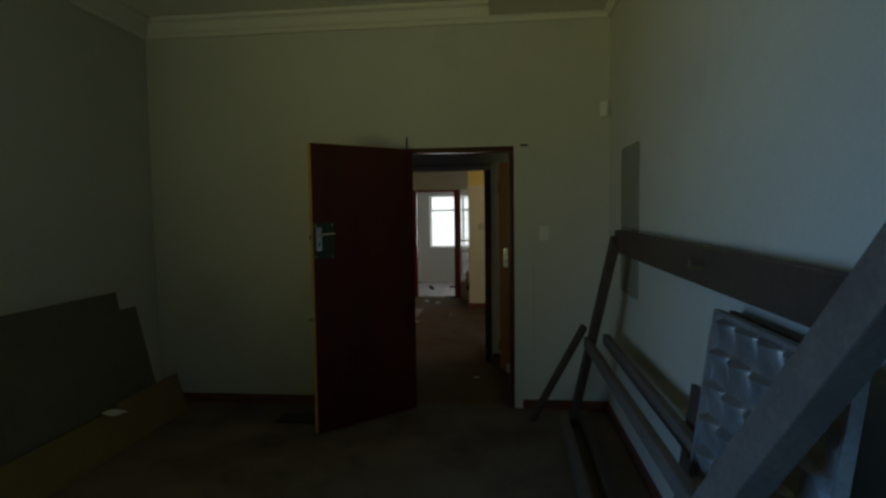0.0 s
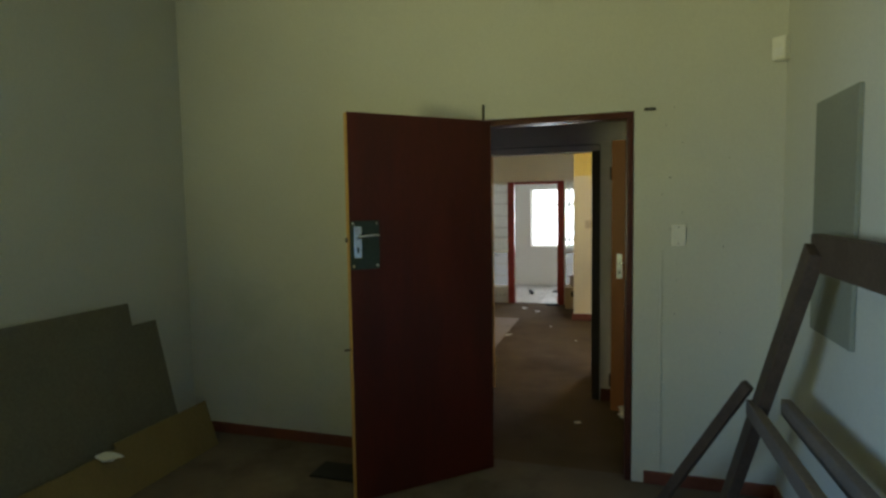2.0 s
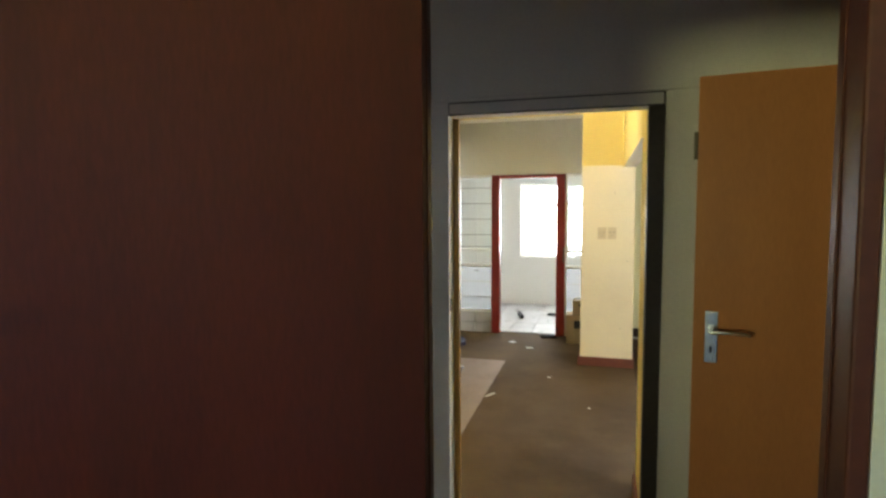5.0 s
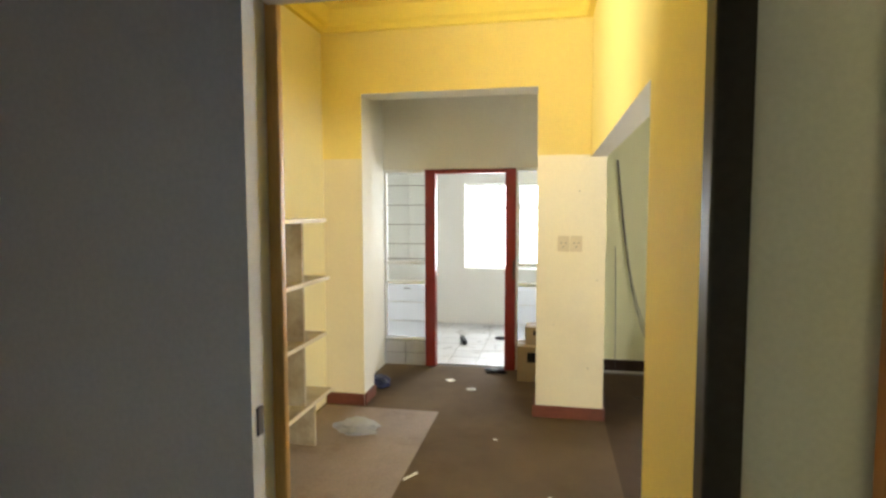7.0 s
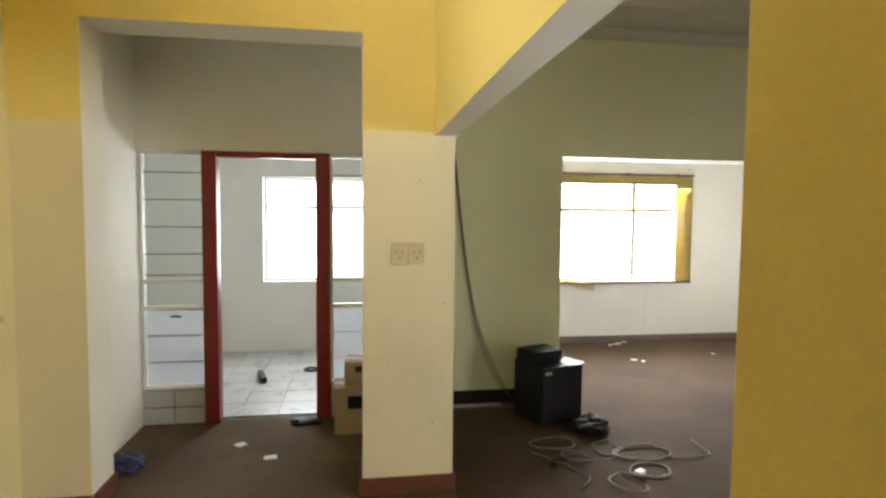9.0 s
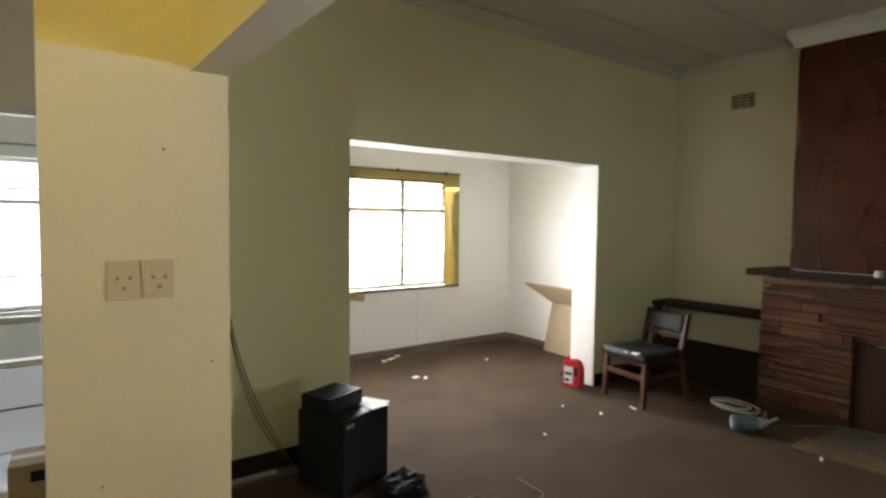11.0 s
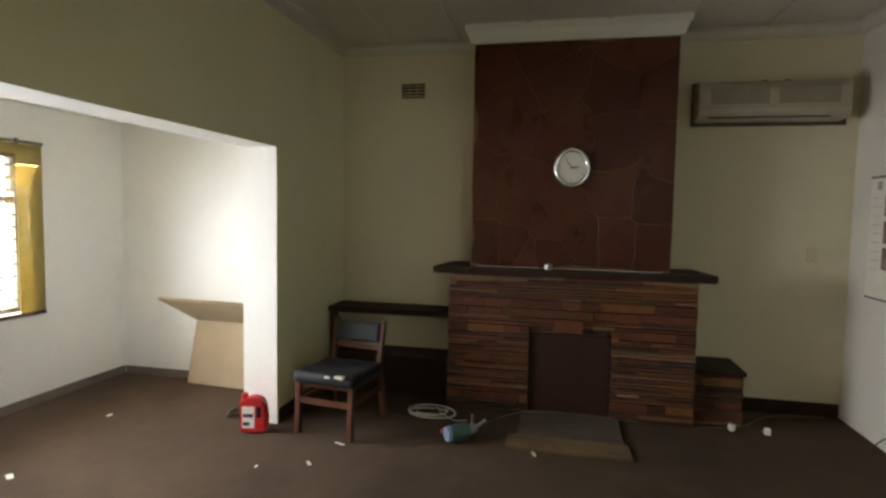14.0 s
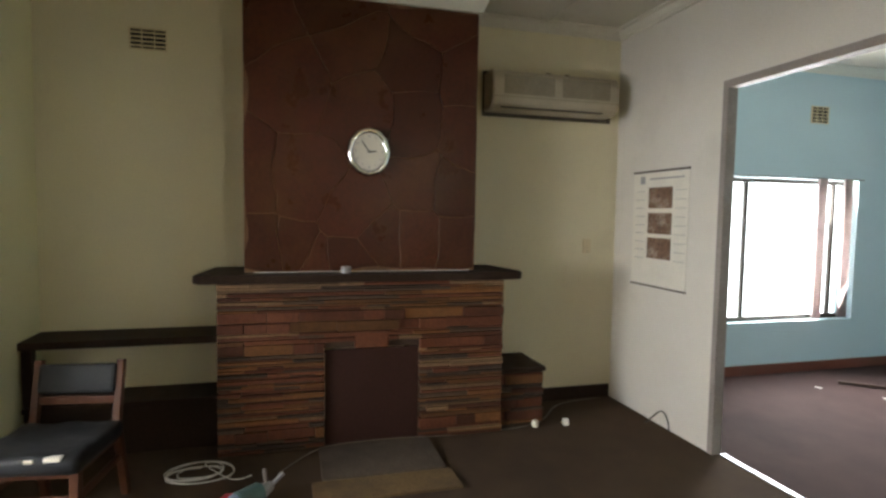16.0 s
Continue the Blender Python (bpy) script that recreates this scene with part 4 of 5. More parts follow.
for y, z0, z1 in ((6.97, 0.001, 1.533), (7.36, 0.331, 1.533), (8.17, 0.331, 1.533), (8.32, 0.001, 0.304), (7.36, 0.001, 0.304)):
    for a, b in ((0.0, 0.304), (0.331, 0.733), (0.761, 1.123), (1.151, 1.533)):
        if z0 <= a + 0.01 and z1 >= b - 0.01:
            box("upright", (-2.268, y - 0.012, max(a, 0.001)), (-2.0, y + 0.012, b), "shelf_paint", 0.002, shelf)
boxes("front_edge", [((-1.985, 6.95, z - 0.026), (-1.979, y1, z + 0.001)) for z, y1 in ((0.33, 8.58), (0.76, 8.50), (1.15, 8.56), (1.56, 8.52))], "plastic_aged", 0.001, shelf)
tagged(shelf, "open cream-painted wall shelves with dusty boards and worn edges", "shelves")
tagged(crumple("plastic_bag", pose(-2.10, 7.62, 0.761), (0.09, 0.09, 0.06), "film", 8), "clear crumpled plastic bag lying on a shelf", "plastic bag")
tagged(crumple("plastic_bag", pose(-1.80, 8.62, 0.006), (0.15, 0.10, 0.06), "film", 11), "clear crumpled plastic bag on the vinyl sheet", "plastic bag")
tagged(crumple("blue_bag", pose(-1.96, 9.66, 0.0), (0.11, 0.09, 0.07), "plastic_blue", 14), "dark blue crumpled bag beside the opening", "bag")
tagged(box("vinyl_sheet", (-2.25, 6.50, 0.001), (-1.295, 9.10, 0.006), "vinyl", 0.001), "worn pale vinyl sheet laid on the carpet", "floor sheet")

# ---- vestibule screen ----
screen = group("window_5", pose(0, 10.44, 0))
boxes("red_post", [((-1.69, -0.06, 0.001), (-1.585, 0.05, 2.028)), ((-0.875, -0.06, 0.001), (-0.77, 0.05, 2.028))], "red_paint", 0.006, screen)
box("red_head", (-1.585, -0.045, 1.985), (-0.875, 0.04, 2.028), "red_paint", 0.004, screen)
for (a, b) in ((-2.128, -1.69), (-0.77, -0.252)):
    boxes("side_frame", [((a, -0.03, 0.27), (a + 0.02, 0.03, 2.028)), ((a + 0.02, -0.03, 2.0), (b, 0.03, 2.028)), ((a + 0.02, -0.03, 1.055), (b, 0.03, 1.085)), ((a + 0.02, -0.035, 0.855), (b, 0.035, 0.885))], "white_paint", 0.003, screen)
    boxes("glazing_bar", [((a + 0.02, -0.008, z - 0.004), (b, 0.008, z + 0.004)) for z in (1.87, 1.67, 1.47, 1.27, 1.115, 0.66, 0.46)], "cable_grey", 0.001, screen)
    for z0, z1, gm in ((1.086, 1.998, "glass"), (0.886, 1.054, "glass"), (0.29, 0.854, "frosted")):
        p = box("pane", (a + 0.021, -0.003, z0), (b - 0.001, 0.003, z1), gm, 0, screen)
        p.visible_shadow = False
    box("sill_rail", (a, -0.035, 0.262), (b, 0.035, 0.289), "white_paint", 0.003, screen)
    n = 2 if a < -2 else 3
    for k in range(n):
        for j in range(2):
            w = (b - a) / n
            box("tile", (a + w * k + 0.004, -0.045, 0.004 + 0.13 * j), (a + w * (k + 1) - 0.004, -0.02, 0.126 + 0.13 * j), "tile", 0.003, screen)
    box("plinth", (a + 0.001, -0.03, 0.001), (b - 0.001, 0.045, 0.2615), "grout", 0, screen)
boxes("door_closer", [((-0.795, -0.09, 0.93), (-0.775, -0.061, 1.12))], "steel_dark", 0.003, screen)
tagged(screen, "red-posted doorway with barred glass side panels over tiles", "glazed screen", kind="structure")
tagged(tube("dark_latch", [(-1.93, 10.428, 0.80), (-1.90, 10.425, 0.815), (-1.86, 10.425, 0.80)], 0.008, "cable_dark"), "small dark clip on the side panel", "clip")

def carton(name, at, size, label, marks=True):
    g = group(name, at)
    x, y, z = size
    bm = bmesh.new()
    add_box(bm, (-x / 2, -y / 2, 0.001), (x / 2, y / 2, z), 0.005)
    part("body", bm, "cardboard", g)
    box("tape", (-x / 2 - 0.0015, -0.025, z * 0.62), (x / 2 + 0.0015, 0.025, z + 0.0015), "old_paper", 0, g)
    if marks:
        boxes("print", [((-x * 0.3, -y / 2 - 0.002, z * 0.55), (-x * 0.02, -y / 2 - 0.0005, z * 0.82)), ((x * 0.08, -y / 2 - 0.002, z * 0.60), (x * 0.28, -y / 2 - 0.0005, z * 0.76))], "plastic_black", 0, g)
    return tagged(g, label, "carton", "cartons in the vestibule")


carton("cardboard_carton", pose(-0.50, 10.17, 0.0, 0, 0, 2), (0.46, 0.26, 0.34), "lower brown cardboard carton with black printed marks")
carton("cardboard_carton", pose(-0.46, 10.19, 0.342, 0, 0, -4), (0.38, 0.22, 0.17), "smaller brown carton on top of another")

# ---- kitchen floor things ----
tagged(beam("black_pipe", (-1.42, 11.35, 0.03), (-1.50, 11.62, 0.035), 0.05, 0.05, "plastic_black"), "short black pipe lying on the tiles", "pipe")
tagged(tube("rubber_ring", [(-1.02 + 0.075 * math.cos(a), 11.75 + 0.06 * math.sin(a), 0.012) for a in [k * math.tau / 10 for k in range(10)]], 0.012, "plastic_black", None, True), "black rubber ring lying on the tiles", "ring")
tagged(crumple("dark_rag", pose(-0.95, 10.30, 0.0), (0.12, 0.07, 0.025), "plastic_black", 21, detail=2), "dark flattened rag at the red post", "rag")

# ---- living room: speaker corner ----
sub = group("subwoofer", pose(0.90, 10.18, 0.0, 0, 0, 20))
box("cabinet", (-0.19, -0.18, 0.012), (0.19, 0.18, 0.45), "plastic_black", 0.008, sub)
boxes("foot", [((sx * 0.15 - 0.02, sy * 0.14 - 0.02, 0.0), (sx * 0.15 + 0.02, sy * 0.14 + 0.02, 0.012)) for sx in (-1, 1) for sy in (-1, 1)], "plastic_black", 0.003, sub)
box("badge", (-0.17, -0.183, 0.40), (-0.11, -0.1795, 0.42), "print_grey", 0.001, sub)
tagged(sub, "black square speaker cabinet standing on the carpet", "speaker")
amp = group("amplifier", pose(0.84, 10.21, 0.451, 0, 0, 22))
box("case", (-0.14, -0.11, 0.008), (0.14, 0.11, 0.095), "plastic_black", 0.006, amp)
boxes("vent_ribs", [((-0.12, -0.09 + 0.02 * k, 0.095), (0.12, -0.082 + 0.02 * k, 0.099)) for k in range(9)], "plastic_black", 0.001, amp)
boxes("foot", [((sx * 0.11 - 0.012, sy * 0.08 - 0.012, 0.0), (sx * 0.11 + 0.012, sy * 0.08 + 0.012, 0.008)) for sx in (-1, 1) for sy in (-1, 1)], "plastic_black", 0, amp)
tagged(amp, "small black amplifier box on the speaker", "amplifier")
for k, (dx, dy, rz) in enumerate(((0.17, -0.02, 30), (0.15, -0.05, 8))):
    tagged(box("paper_sheet", (-0.06, -0.09, 0), (0.06, 0.09, 0.0015), "paper", 0, at=pose(0.90 + dx, 10.17 + dy, 0.4515 + 0.002 * k, 0, 0, rz)), "loose white paper on the speaker", "paper", "papers on the speaker")
tagged(crumple("black_bag", pose(1.12, 9.86, 0.0), (0.13, 0.10, 0.075), "plastic_black", 31), "shiny black crumpled plastic bag on the carpet", "plastic bag")
rnd = random.Random(4)
for k in range(4):
    dx = 0.007 * k
    pts = [(0.20 + dx, 10.555, 2.1), (0.24 + dx, 10.55, 1.7), (0.29 + dx, 10.548, 1.25), (0.36 + dx + 0.02 * rnd.random(), 10.545, 0.8), (0.44 + dx * 3, 10.54, 0.48), (0.56 + 0.03 * k, 10.52, 0.2), (0.70, 10.47, 0.05)]
    if k == 3:
        pts = [(0.20, 10.555, 1.25), (0.22, 10.55, 0.8), (0.21, 10.55, 0.35), (0.22, 10.53, 0.02)]
    tagged(tube("hanging_cable", pts, 0.0033, "cable_dark" if k in (1, 3) else "cable_grey"), "grey cable hanging down the green wall", "cable", "cables on the wall")
for k, (cx, cy, rx, ry, turns) in enumerate(((0.78, 9.68, 0.20, 0.13, 1.3), (1.30, 9.45, 0.24, 0.14, 1.6), (0.80, 9.42, 0.17, 0.07, 1.1), (1.22, 9.20, 0.16, 0.12, 1.5))):
    n = int(9 * turns)
    pts = [(cx + rx * (1 - 0.3 * i / n) * math.cos(i * 0.75 + k) + rnd.uniform(-0.03, 0.03), cy + ry * (1 - 0.3 * i / n) * math.sin(i * 0.75 + k) + rnd.uniform(-0.02, 0.02), 0.007 + 0.010 * (i % 3 == 1)) for i in range(n)]
    tagged(tube("loose_cable", pts, 0.006, "cable_grey" if k != 2 else "cable_dark"), "loose grey cable looped on the carpet", "cable", "cables on the floor")
for k in range(6):
    x0, y0, a0 = 0.62 + 0.16 * k, 9.05 + 0.11 * (k * 5 % 7), 0.9 * k
    pts = []
    for i in range(9):
        x0 += 0.095 * math.cos(a0)
        y0 += 0.075 * math.sin(a0)
        a0 += rnd.uniform(-0.35, 1.15)
        pts.append((min(max(x0, 0.3), 1.75), min(max(y0, 8.85), 9.72), 0.006 + 0.012 * rnd.random()))
    tagged(tube("loose_cable", pts, 0.0045, ("cable_grey", "cable_dark", "cable_grey")[k % 3]), "thin loose cable tangled on the carpet", "cable", "cables on the floor")
tagged(box("plug", (-0.03, -0.02, 0.0), (0.03, 0.02, 0.03), "plastic_white", 0.006, at=pose(1.14, 9.17, 0.002, 0, 0, 25)), "white plug on the carpet among cables", "plug")
tagged(box("adapter", (-0.03, -0.02, 0.0), (0.03, 0.025, 0.035), "plastic_black", 0.006, at=pose(0.66, 9.36, 0.002, 0, 0, 65)), "black power adapter on the carpet", "adapter")

# ---- alcove ----
blind = group("bamboo_blind", pose(0, 0, 0))
bm = bmesh.new()
z, k = 0.765, 0
while z < 2.085:
    add_box(bm, (1.42, 12.632, z), (3.645, 12.637, z + 0.002))
    z += 0.012
part("reeds", bm, "reed", blind)
bm = bmesh.new()
z = 0.767
while z < 2.083:
    add_box(bm, (3.43, 12.6255, z), (3.645, 12.6295, z + 0.0075))
    if z > 2.0:
        add_box(bm, (1.42, 12.6255, z), (3.43, 12.6295, z + 0.0075))
    z += 0.008
part("border", bm, "reed", blind)
box("head_rail", (1.40, 12.622, 2.088), (3.66, 12.654, 2.112), "timber_grey", 0.004, blind)
box("bottom_rail", (1.80, 12.622, 0.735), (3.65, 12.642, 0.765), "timber_dark", 0.004, blind)
boxes("binding", [((x, 12.628, 0.76), (x + 0.022, 12.6315, 2.09)) for x in (1.5, 3.61)], "reed", 0, blind)
boxes("hook", [((x, 12.61, 2.075), (x + 0.02, 12.63, 2.125)) for x in (1.9, 2.75, 3.42)], "steel_dark", 0.003, blind)
tagged(blind, "olive bamboo blind glowing over the alcove window", "blind")
flap = boxes("torn_blind_piece", [((0, -0.004, 0.012 * k), (0.42, 0.002, 0.012 * k + 0.008)) for k in range(7)], "reed", 0, None, pose(1.93, 12.618, 0.74, 0, 13, 0))
tagged(flap, "torn end of the bamboo blind hanging askew", "blind")
tagged(tube("blind_cord", [(3.05, 12.64, 0.74), (3.052, 12.645, 0.4), (3.05, 12.65, 0.12)], 0.004, "cable_white"), "thin white cord hanging under the blind", "cord")
card = group("folded_carton", pose(0, 0, 0))
bm = bmesh.new()
def sheet(bm, q, th):
    """A bent card from four corners, with thickness."""
    n = (Vector(q[1]) - Vector(q[0])).cross(Vector(q[3]) - Vector(q[0])).normalized() * th
    a = [bm.verts.new(p) for p in q]
    b = [bm.verts.new(Vector(p) + n) for p in q]
    for i in range(4):
        j = (i + 1) % 4
        bm.faces.new((a[i], a[j], b[j], b[i]))
    bm.faces.new(a[::-1])
    bm.faces.new(b)
    bmesh.ops.recalc_face_normals(bm, faces=bm.faces)


sheet(bm, [(4.30, 10.95, 0.004), (4.36, 11.86, 0.004), (4.43, 11.80, 0.58), (4.40, 10.95, 0.57)], 0.006)
part("panel", bm, "cardboard", card)
bm = bmesh.new()
sheet(bm, [(4.395, 10.95, 0.572), (4.425, 11.80, 0.582), (4.18, 12.02, 0.80), (4.10, 10.95, 0.80)], 0.006)
sheet(bm, [(4.385, 10.95, 0.590), (4.415, 11.78, 0.600), (4.165, 12.00, 0.818), (4.085, 10.95, 0.818)], 0.005)
part("flap", bm, "cardboard", card)
tagged(card, "large brown cardboard carton leaning folded on the wall", "carton")
for k, (x, y, rz, w, l) in enumerate(((2.62, 12.50, 20, 0.045, 0.12), (2.50, 12.45, 70, 0.04, 0.07), (2.75, 12.58, -30, 0.04, 0.06), (2.45, 11.75, 10, 0.05, 0.07), (2.52, 11.68, 55, 0.035, 0.07), (3.50, 11.9, 0, 0.03, 0.04), (3.12, 10.05, 40, 0.02, 0.06), (3.45, 9.98, 70, 0.02, 0.08), (3.0, 10.35, 0, 0.012, 0.03), (3.25, 7.20, 15, 0.03, 0.05), (2.42, 10.0, 60, 0.012, 0.03), (-1.35, 9.95, 40, 0.07, 0.07), (-1.12, 9.72, 10, 0.06, 0.08), (-0.80, 8.65, 0, 0.02, 0.03), (-0.42, 7.9, 0, 0.02, 0.02), (-1.25, 8.0, 60, 0.02, 0.12), (4.70, 4.2, 30, 0.03, 0.06), (4.3, 3.9, 0, 0.03, 0.05), (-0.25, 5.3, 30, 0.03, 0.05), (3.62, 8.66, 20, 0.02, 0.07))):
    tagged(box("paper_scrap", (-l / 2, -w / 2, 0), (l / 2, w / 2, 0.003), "paper", 0.001, at=pose(x, y, 0.008 if k in (15,) else 0.001, 0, 0, rz)), "small torn white paper scrap on the floor", "litter", "scraps on the floor")

# ---- living room: jerrycan and chair ----
can = group("jerrycan", pose(3.50, 10.66, 0, 0, 0, -78))
bm = bmesh.new()
prof = [(-0.085, 0.004), (0.085, 0.004), (0.092, 0.02), (0.092, 0.17), (0.075, 0.235), (0.035, 0.262), (-0.03, 0.262), (-0.045, 0.25), (-0.092, 0.235), (-0.092, 0.02)]
f0 = [bm.verts.new((x, -0.045, z)) for x, z in prof]
f1 = [bm.verts.new((x, 0.045, z)) for x, z in prof]
for i in range(len(prof)):
    j = (i + 1) % len(prof)
    bm.faces.new((f0[i], f0[j], f1[j], f1[i]))
bm.faces.new(f0[::-1])
bm.faces.new(f1)
bmesh.ops.recalc_face_normals(bm, faces=bm.faces)
bmesh.ops.bevel(bm, geom=list(bm.edges), offset=0.010, segments=2, affect="EDGES")
part("body", bm, "plastic_red", can)
cylinder("cap", (-0.065, 0, 0.238), (-0.065, 0, 0.285), 0.024, "plastic_red", can, bevel=0.004)
tube("grip", [(0.055, 0, 0.225), (0.085, 0, 0.20), (0.095, 0, 0.15), (0.09, 0, 0.10)], 0.016, "plastic_red", can)
boxes("grip_hole", [((0.030, -0.0462, 0.12), (0.062, -0.0452, 0.20))], "plastic_black", 0, can)
boxes("label_sticker", [((-0.075, -0.0465, 0.04), (0.015, -0.0455, 0.20))], "paper", 0, can)
boxes("label_print", [((-0.068, -0.0475, 0.12), (0.006, -0.0466, 0.145)), ((-0.068, -0.0475, 0.06), (-0.02, -0.0466, 0.085))], "plastic_blue", 0, can)
tagged(can, "red plastic oil can with a white label on the carpet", "oil can")

chair = group("dining_chair", pose(3.80, 10.10, 0, 0, 0, 0) @ pose(0, 0, 0, 0, 0, -8))
for sy in (-0.215, 0.215):
    beam("front_leg", (-0.27, sy, 0), (-0.25, sy, 0.40), 0.042, 0.042, "chair_wood", chair)
    beam("back_leg", (0.29, sy * 0.95, 0), (0.19, sy * 0.95, 0.42), 0.04, 0.045, "chair_wood", chair)
    beam("back_post", (0.19, sy * 0.95, 0.41), (0.27, sy * 0.95, 0.76), 0.038, 0.042, "chair_wood", chair)
    beam("side_rail", (-0.25, sy * 0.98, 0.24), (0.22, sy * 0.95, 0.24), 0.022, 0.035, "chair_wood", chair)
beam("front_rail", (-0.262, -0.2, 0.245), (-0.262, 0.2, 0.245), 0.022, 0.045, "chair_wood", chair)
boxes("seat_frame", [((-0.255, -0.215, 0.345), (-0.225, 0.215, 0.385)), ((0.16, -0.215, 0.345), (0.19, 0.215, 0.385)), ((-0.225, -0.215, 0.345), (0.16, -0.19, 0.385)), ((-0.225, 0.19, 0.345), (0.16, 0.215, 0.385))], "chair_wood", 0.004, chair)
bm = bmesh.new()
add_box(bm, (-0.295, -0.245, 0.372), (0.185, 0.245, 0.455), 0.030)
bmesh.ops.subdivide_edges(bm, edges=[e for e in bm.edges if e.calc_length() > 0.2], cuts=6, use_grid_fill=True)
for v in bm.verts:
    if v.co.z > 0.44:
        v.co.z += 0.018 * noise.noise(v.co * 9) - 0.014 * max(0, 1 - (v.co.x ** 2 + v.co.y ** 2) / 0.04)
part("seat", bm, "leather", chair, smooth=True)
box("torn_foam", (-0.30, -0.06, 0.436), (-0.27, -0.02, 0.452), "old_paper", 0.006, chair)
box("torn_foam", (-0.297, -0.17, 0.44), (-0.255, -0.10, 0.4585), "old_paper", 0.006, chair)
bm = bmesh.new()
add_box(bm, (-0.025, -0.19, -0.075), (0.025, 0.19, 0.08), 0.018)
part("backrest", bm, "leather", chair, at=pose(0.235, 0, 0.665, 0, 13, 0))
beam("back_rail", (0.222, -0.19, 0.555), (0.222, 0.19, 0.555), 0.02, 0.045, "chair_wood", chair)
tagged(chair, "old wooden chair with torn black leather seat and back", "chair")

# ---- fireplace ----
def convex_clip(poly, p, n):
    out = []
    for i in range(len(poly)):
        a, b = poly[i], poly[(i + 1) % len(poly)]
        da, db = (a - p).dot(n), (b - p).dot(n)
        if da <= 0:
            out.append(a)
        if da * db < 0:
            out.append(a + (b - a) * (da / (da - db)))
    return out


breast = tagged(box("wall_chimney_breast", (4.537, 7.685, 1.12), (4.936, 9.265, 3.129), "slate_joint"), kind="structure", category="wall")
rnd = random.Random(12)
Y0, Y1, Z0, Z1 = 7.685, 9.265, 1.175, 3.0
SEEDS = ((0.04, 0.63), (0.10, 0.13), (0.36, 0.60), (0.33, 0.14), (0.46, 0.05), (0.70, 0.38), (0.68, 0.06), (0.91, 0.20), (1.14, 0.20), (1.45, 0.18), (1.40, 0.58), (1.20, 0.62), (1.13, 1.02), (0.80, 1.08), (0.30, 1.27), (0.12, 1.62), (0.66, 1.50), (1.10, 1.42), (1.50, 1.38), (1.52, 0.94), (1.28, 1.72), (0.55, 1.75))
seeds = [Vector((Y1 - a, Z0 + b)) for a, b in SEEDS]
bays = []
for k, s in enumerate(seeds):
    poly = [Vector((Y0, Z0)), Vector((Y1, Z0)), Vector((Y1, Z1)), Vector((Y0, Z1))]
    for o in seeds:
        if o is not s:
            d = (o - s)
            poly = convex_clip(poly, (s + o) / 2 - d.normalized() * 0.0020, d)
    if len(poly) < 3:
        continue
    # worn, uneven outlines
    ring = []
    for a, b in zip(poly, poly[1:] + poly[:1]):
        steps = max(1, int((b - a).length / 0.09))
        for i in range(steps):
            q = a + (b - a) * (i / steps)
            w = Vector((noise.noise(Vector((q.x * 3.5, q.y * 3.5, 1))), noise.noise(Vector((q.x * 3.5, q.y * 3.5, 5))))) * 0.07
            q = q + w
            ring.append(Vector((min(max(q.x, Y0), Y1), min(max(q.y, Z0), Z1))))
    bays.append(ring)
for ring in bays:
    bm = bmesh.new()
    dx = rnd.uniform(-0.001, 0.002)
    cen = sum(ring, Vector((0, 0))) / len(ring)
    back = [bm.verts.new((4.5365, q.x, q.y)) for q in ring]
    mid = [bm.verts.new((4.530 + dx, q.x, q.y)) for q in ring]
    front = [bm.verts.new((4.5285 + dx, *(q + (cen - q).normalized() * 0.0025))) for q in ring]
    n = len(ring)
    for i in range(n):
        j = (i + 1) % n
        bm.faces.new((back[i], back[j], mid[j], mid[i]))
        bm.faces.new((mid[i], mid[j], front[j], front[i]))
    bm.faces.new(front)
    bmesh.ops.recalc_face_normals(bm, faces=bm.faces)
    part("slate_slab", bm, "slate", breast)
bm = bmesh.new()
prof = [(0.0, 2.985), (-0.025, 2.985), (-0.032, 3.01), (-0.058, 3.07), (-0.072, 3.08), (-0.072, 3.128), (0.0, 3.128)]
rings = []
for cy, sy in ((9.265, 1), (7.685, -1)):
    rings.append([bm.verts.new((4.525 + d, cy - sy * d, z)) for d, z in prof])
    rings[-1].append(None)
a, b = rings[0][:-1], rings[1][:-1]
for i in range(len(prof) - 1):
    bm.faces.new((a[i], b[i], b[i + 1], a[i + 1]))
for cy, sy, r in ((9.265, 1, a), (7.685, -1, b)):
    far = [bm.verts.new((4.93, cy - sy * d, z)) for d, z in prof]
    for i in range(len(prof) - 1):
        bm.faces.new((r[i], far[i], far[i + 1], r[i + 1]))
bmesh.ops.recalc_face_normals(bm, faces=bm.faces)
tagged(part("cornice_chimney", bm, "plaster"), kind="structure", category="cornice")

fire = group("fireplace", pose(0, 0, 0))
boxes("core", [((4.445, 7.51, 0.001), (4.936, 8.115, 1.10)), ((4.445, 8.755, 0.001), (4.936, 9.415, 1.10)), ((4.445, 8.115, 0.66), (4.936, 8.755, 1.10)), ((4.53, 7.14, 0.001), (4.936, 7.508, 0.395))], "mortar", 0, fire)
box("keystone", (4.392, 8.33, 0.665), (4.45, 8.56, 0.775), "ledge_rust", 0.012, fire)
box("fire_plate", (4.437, 8.117, 0.002), (4.450, 8.753, 0.655), "fire_plate", 0.003, fire)
bm = bmesh.new()
sl = [(4.36, 9.52), (4.36, 7.40), (4.40, 7.365), (4.935, 7.44), (4.935, 9.49), (4.40, 9.56)]
lo = [bm.verts.new((x, y, 1.115)) for x, y in sl]
hi = [bm.verts.new((x, y, 1.17)) for x, y in sl]
bm.faces.new(lo[::-1])
bm.faces.new(hi)
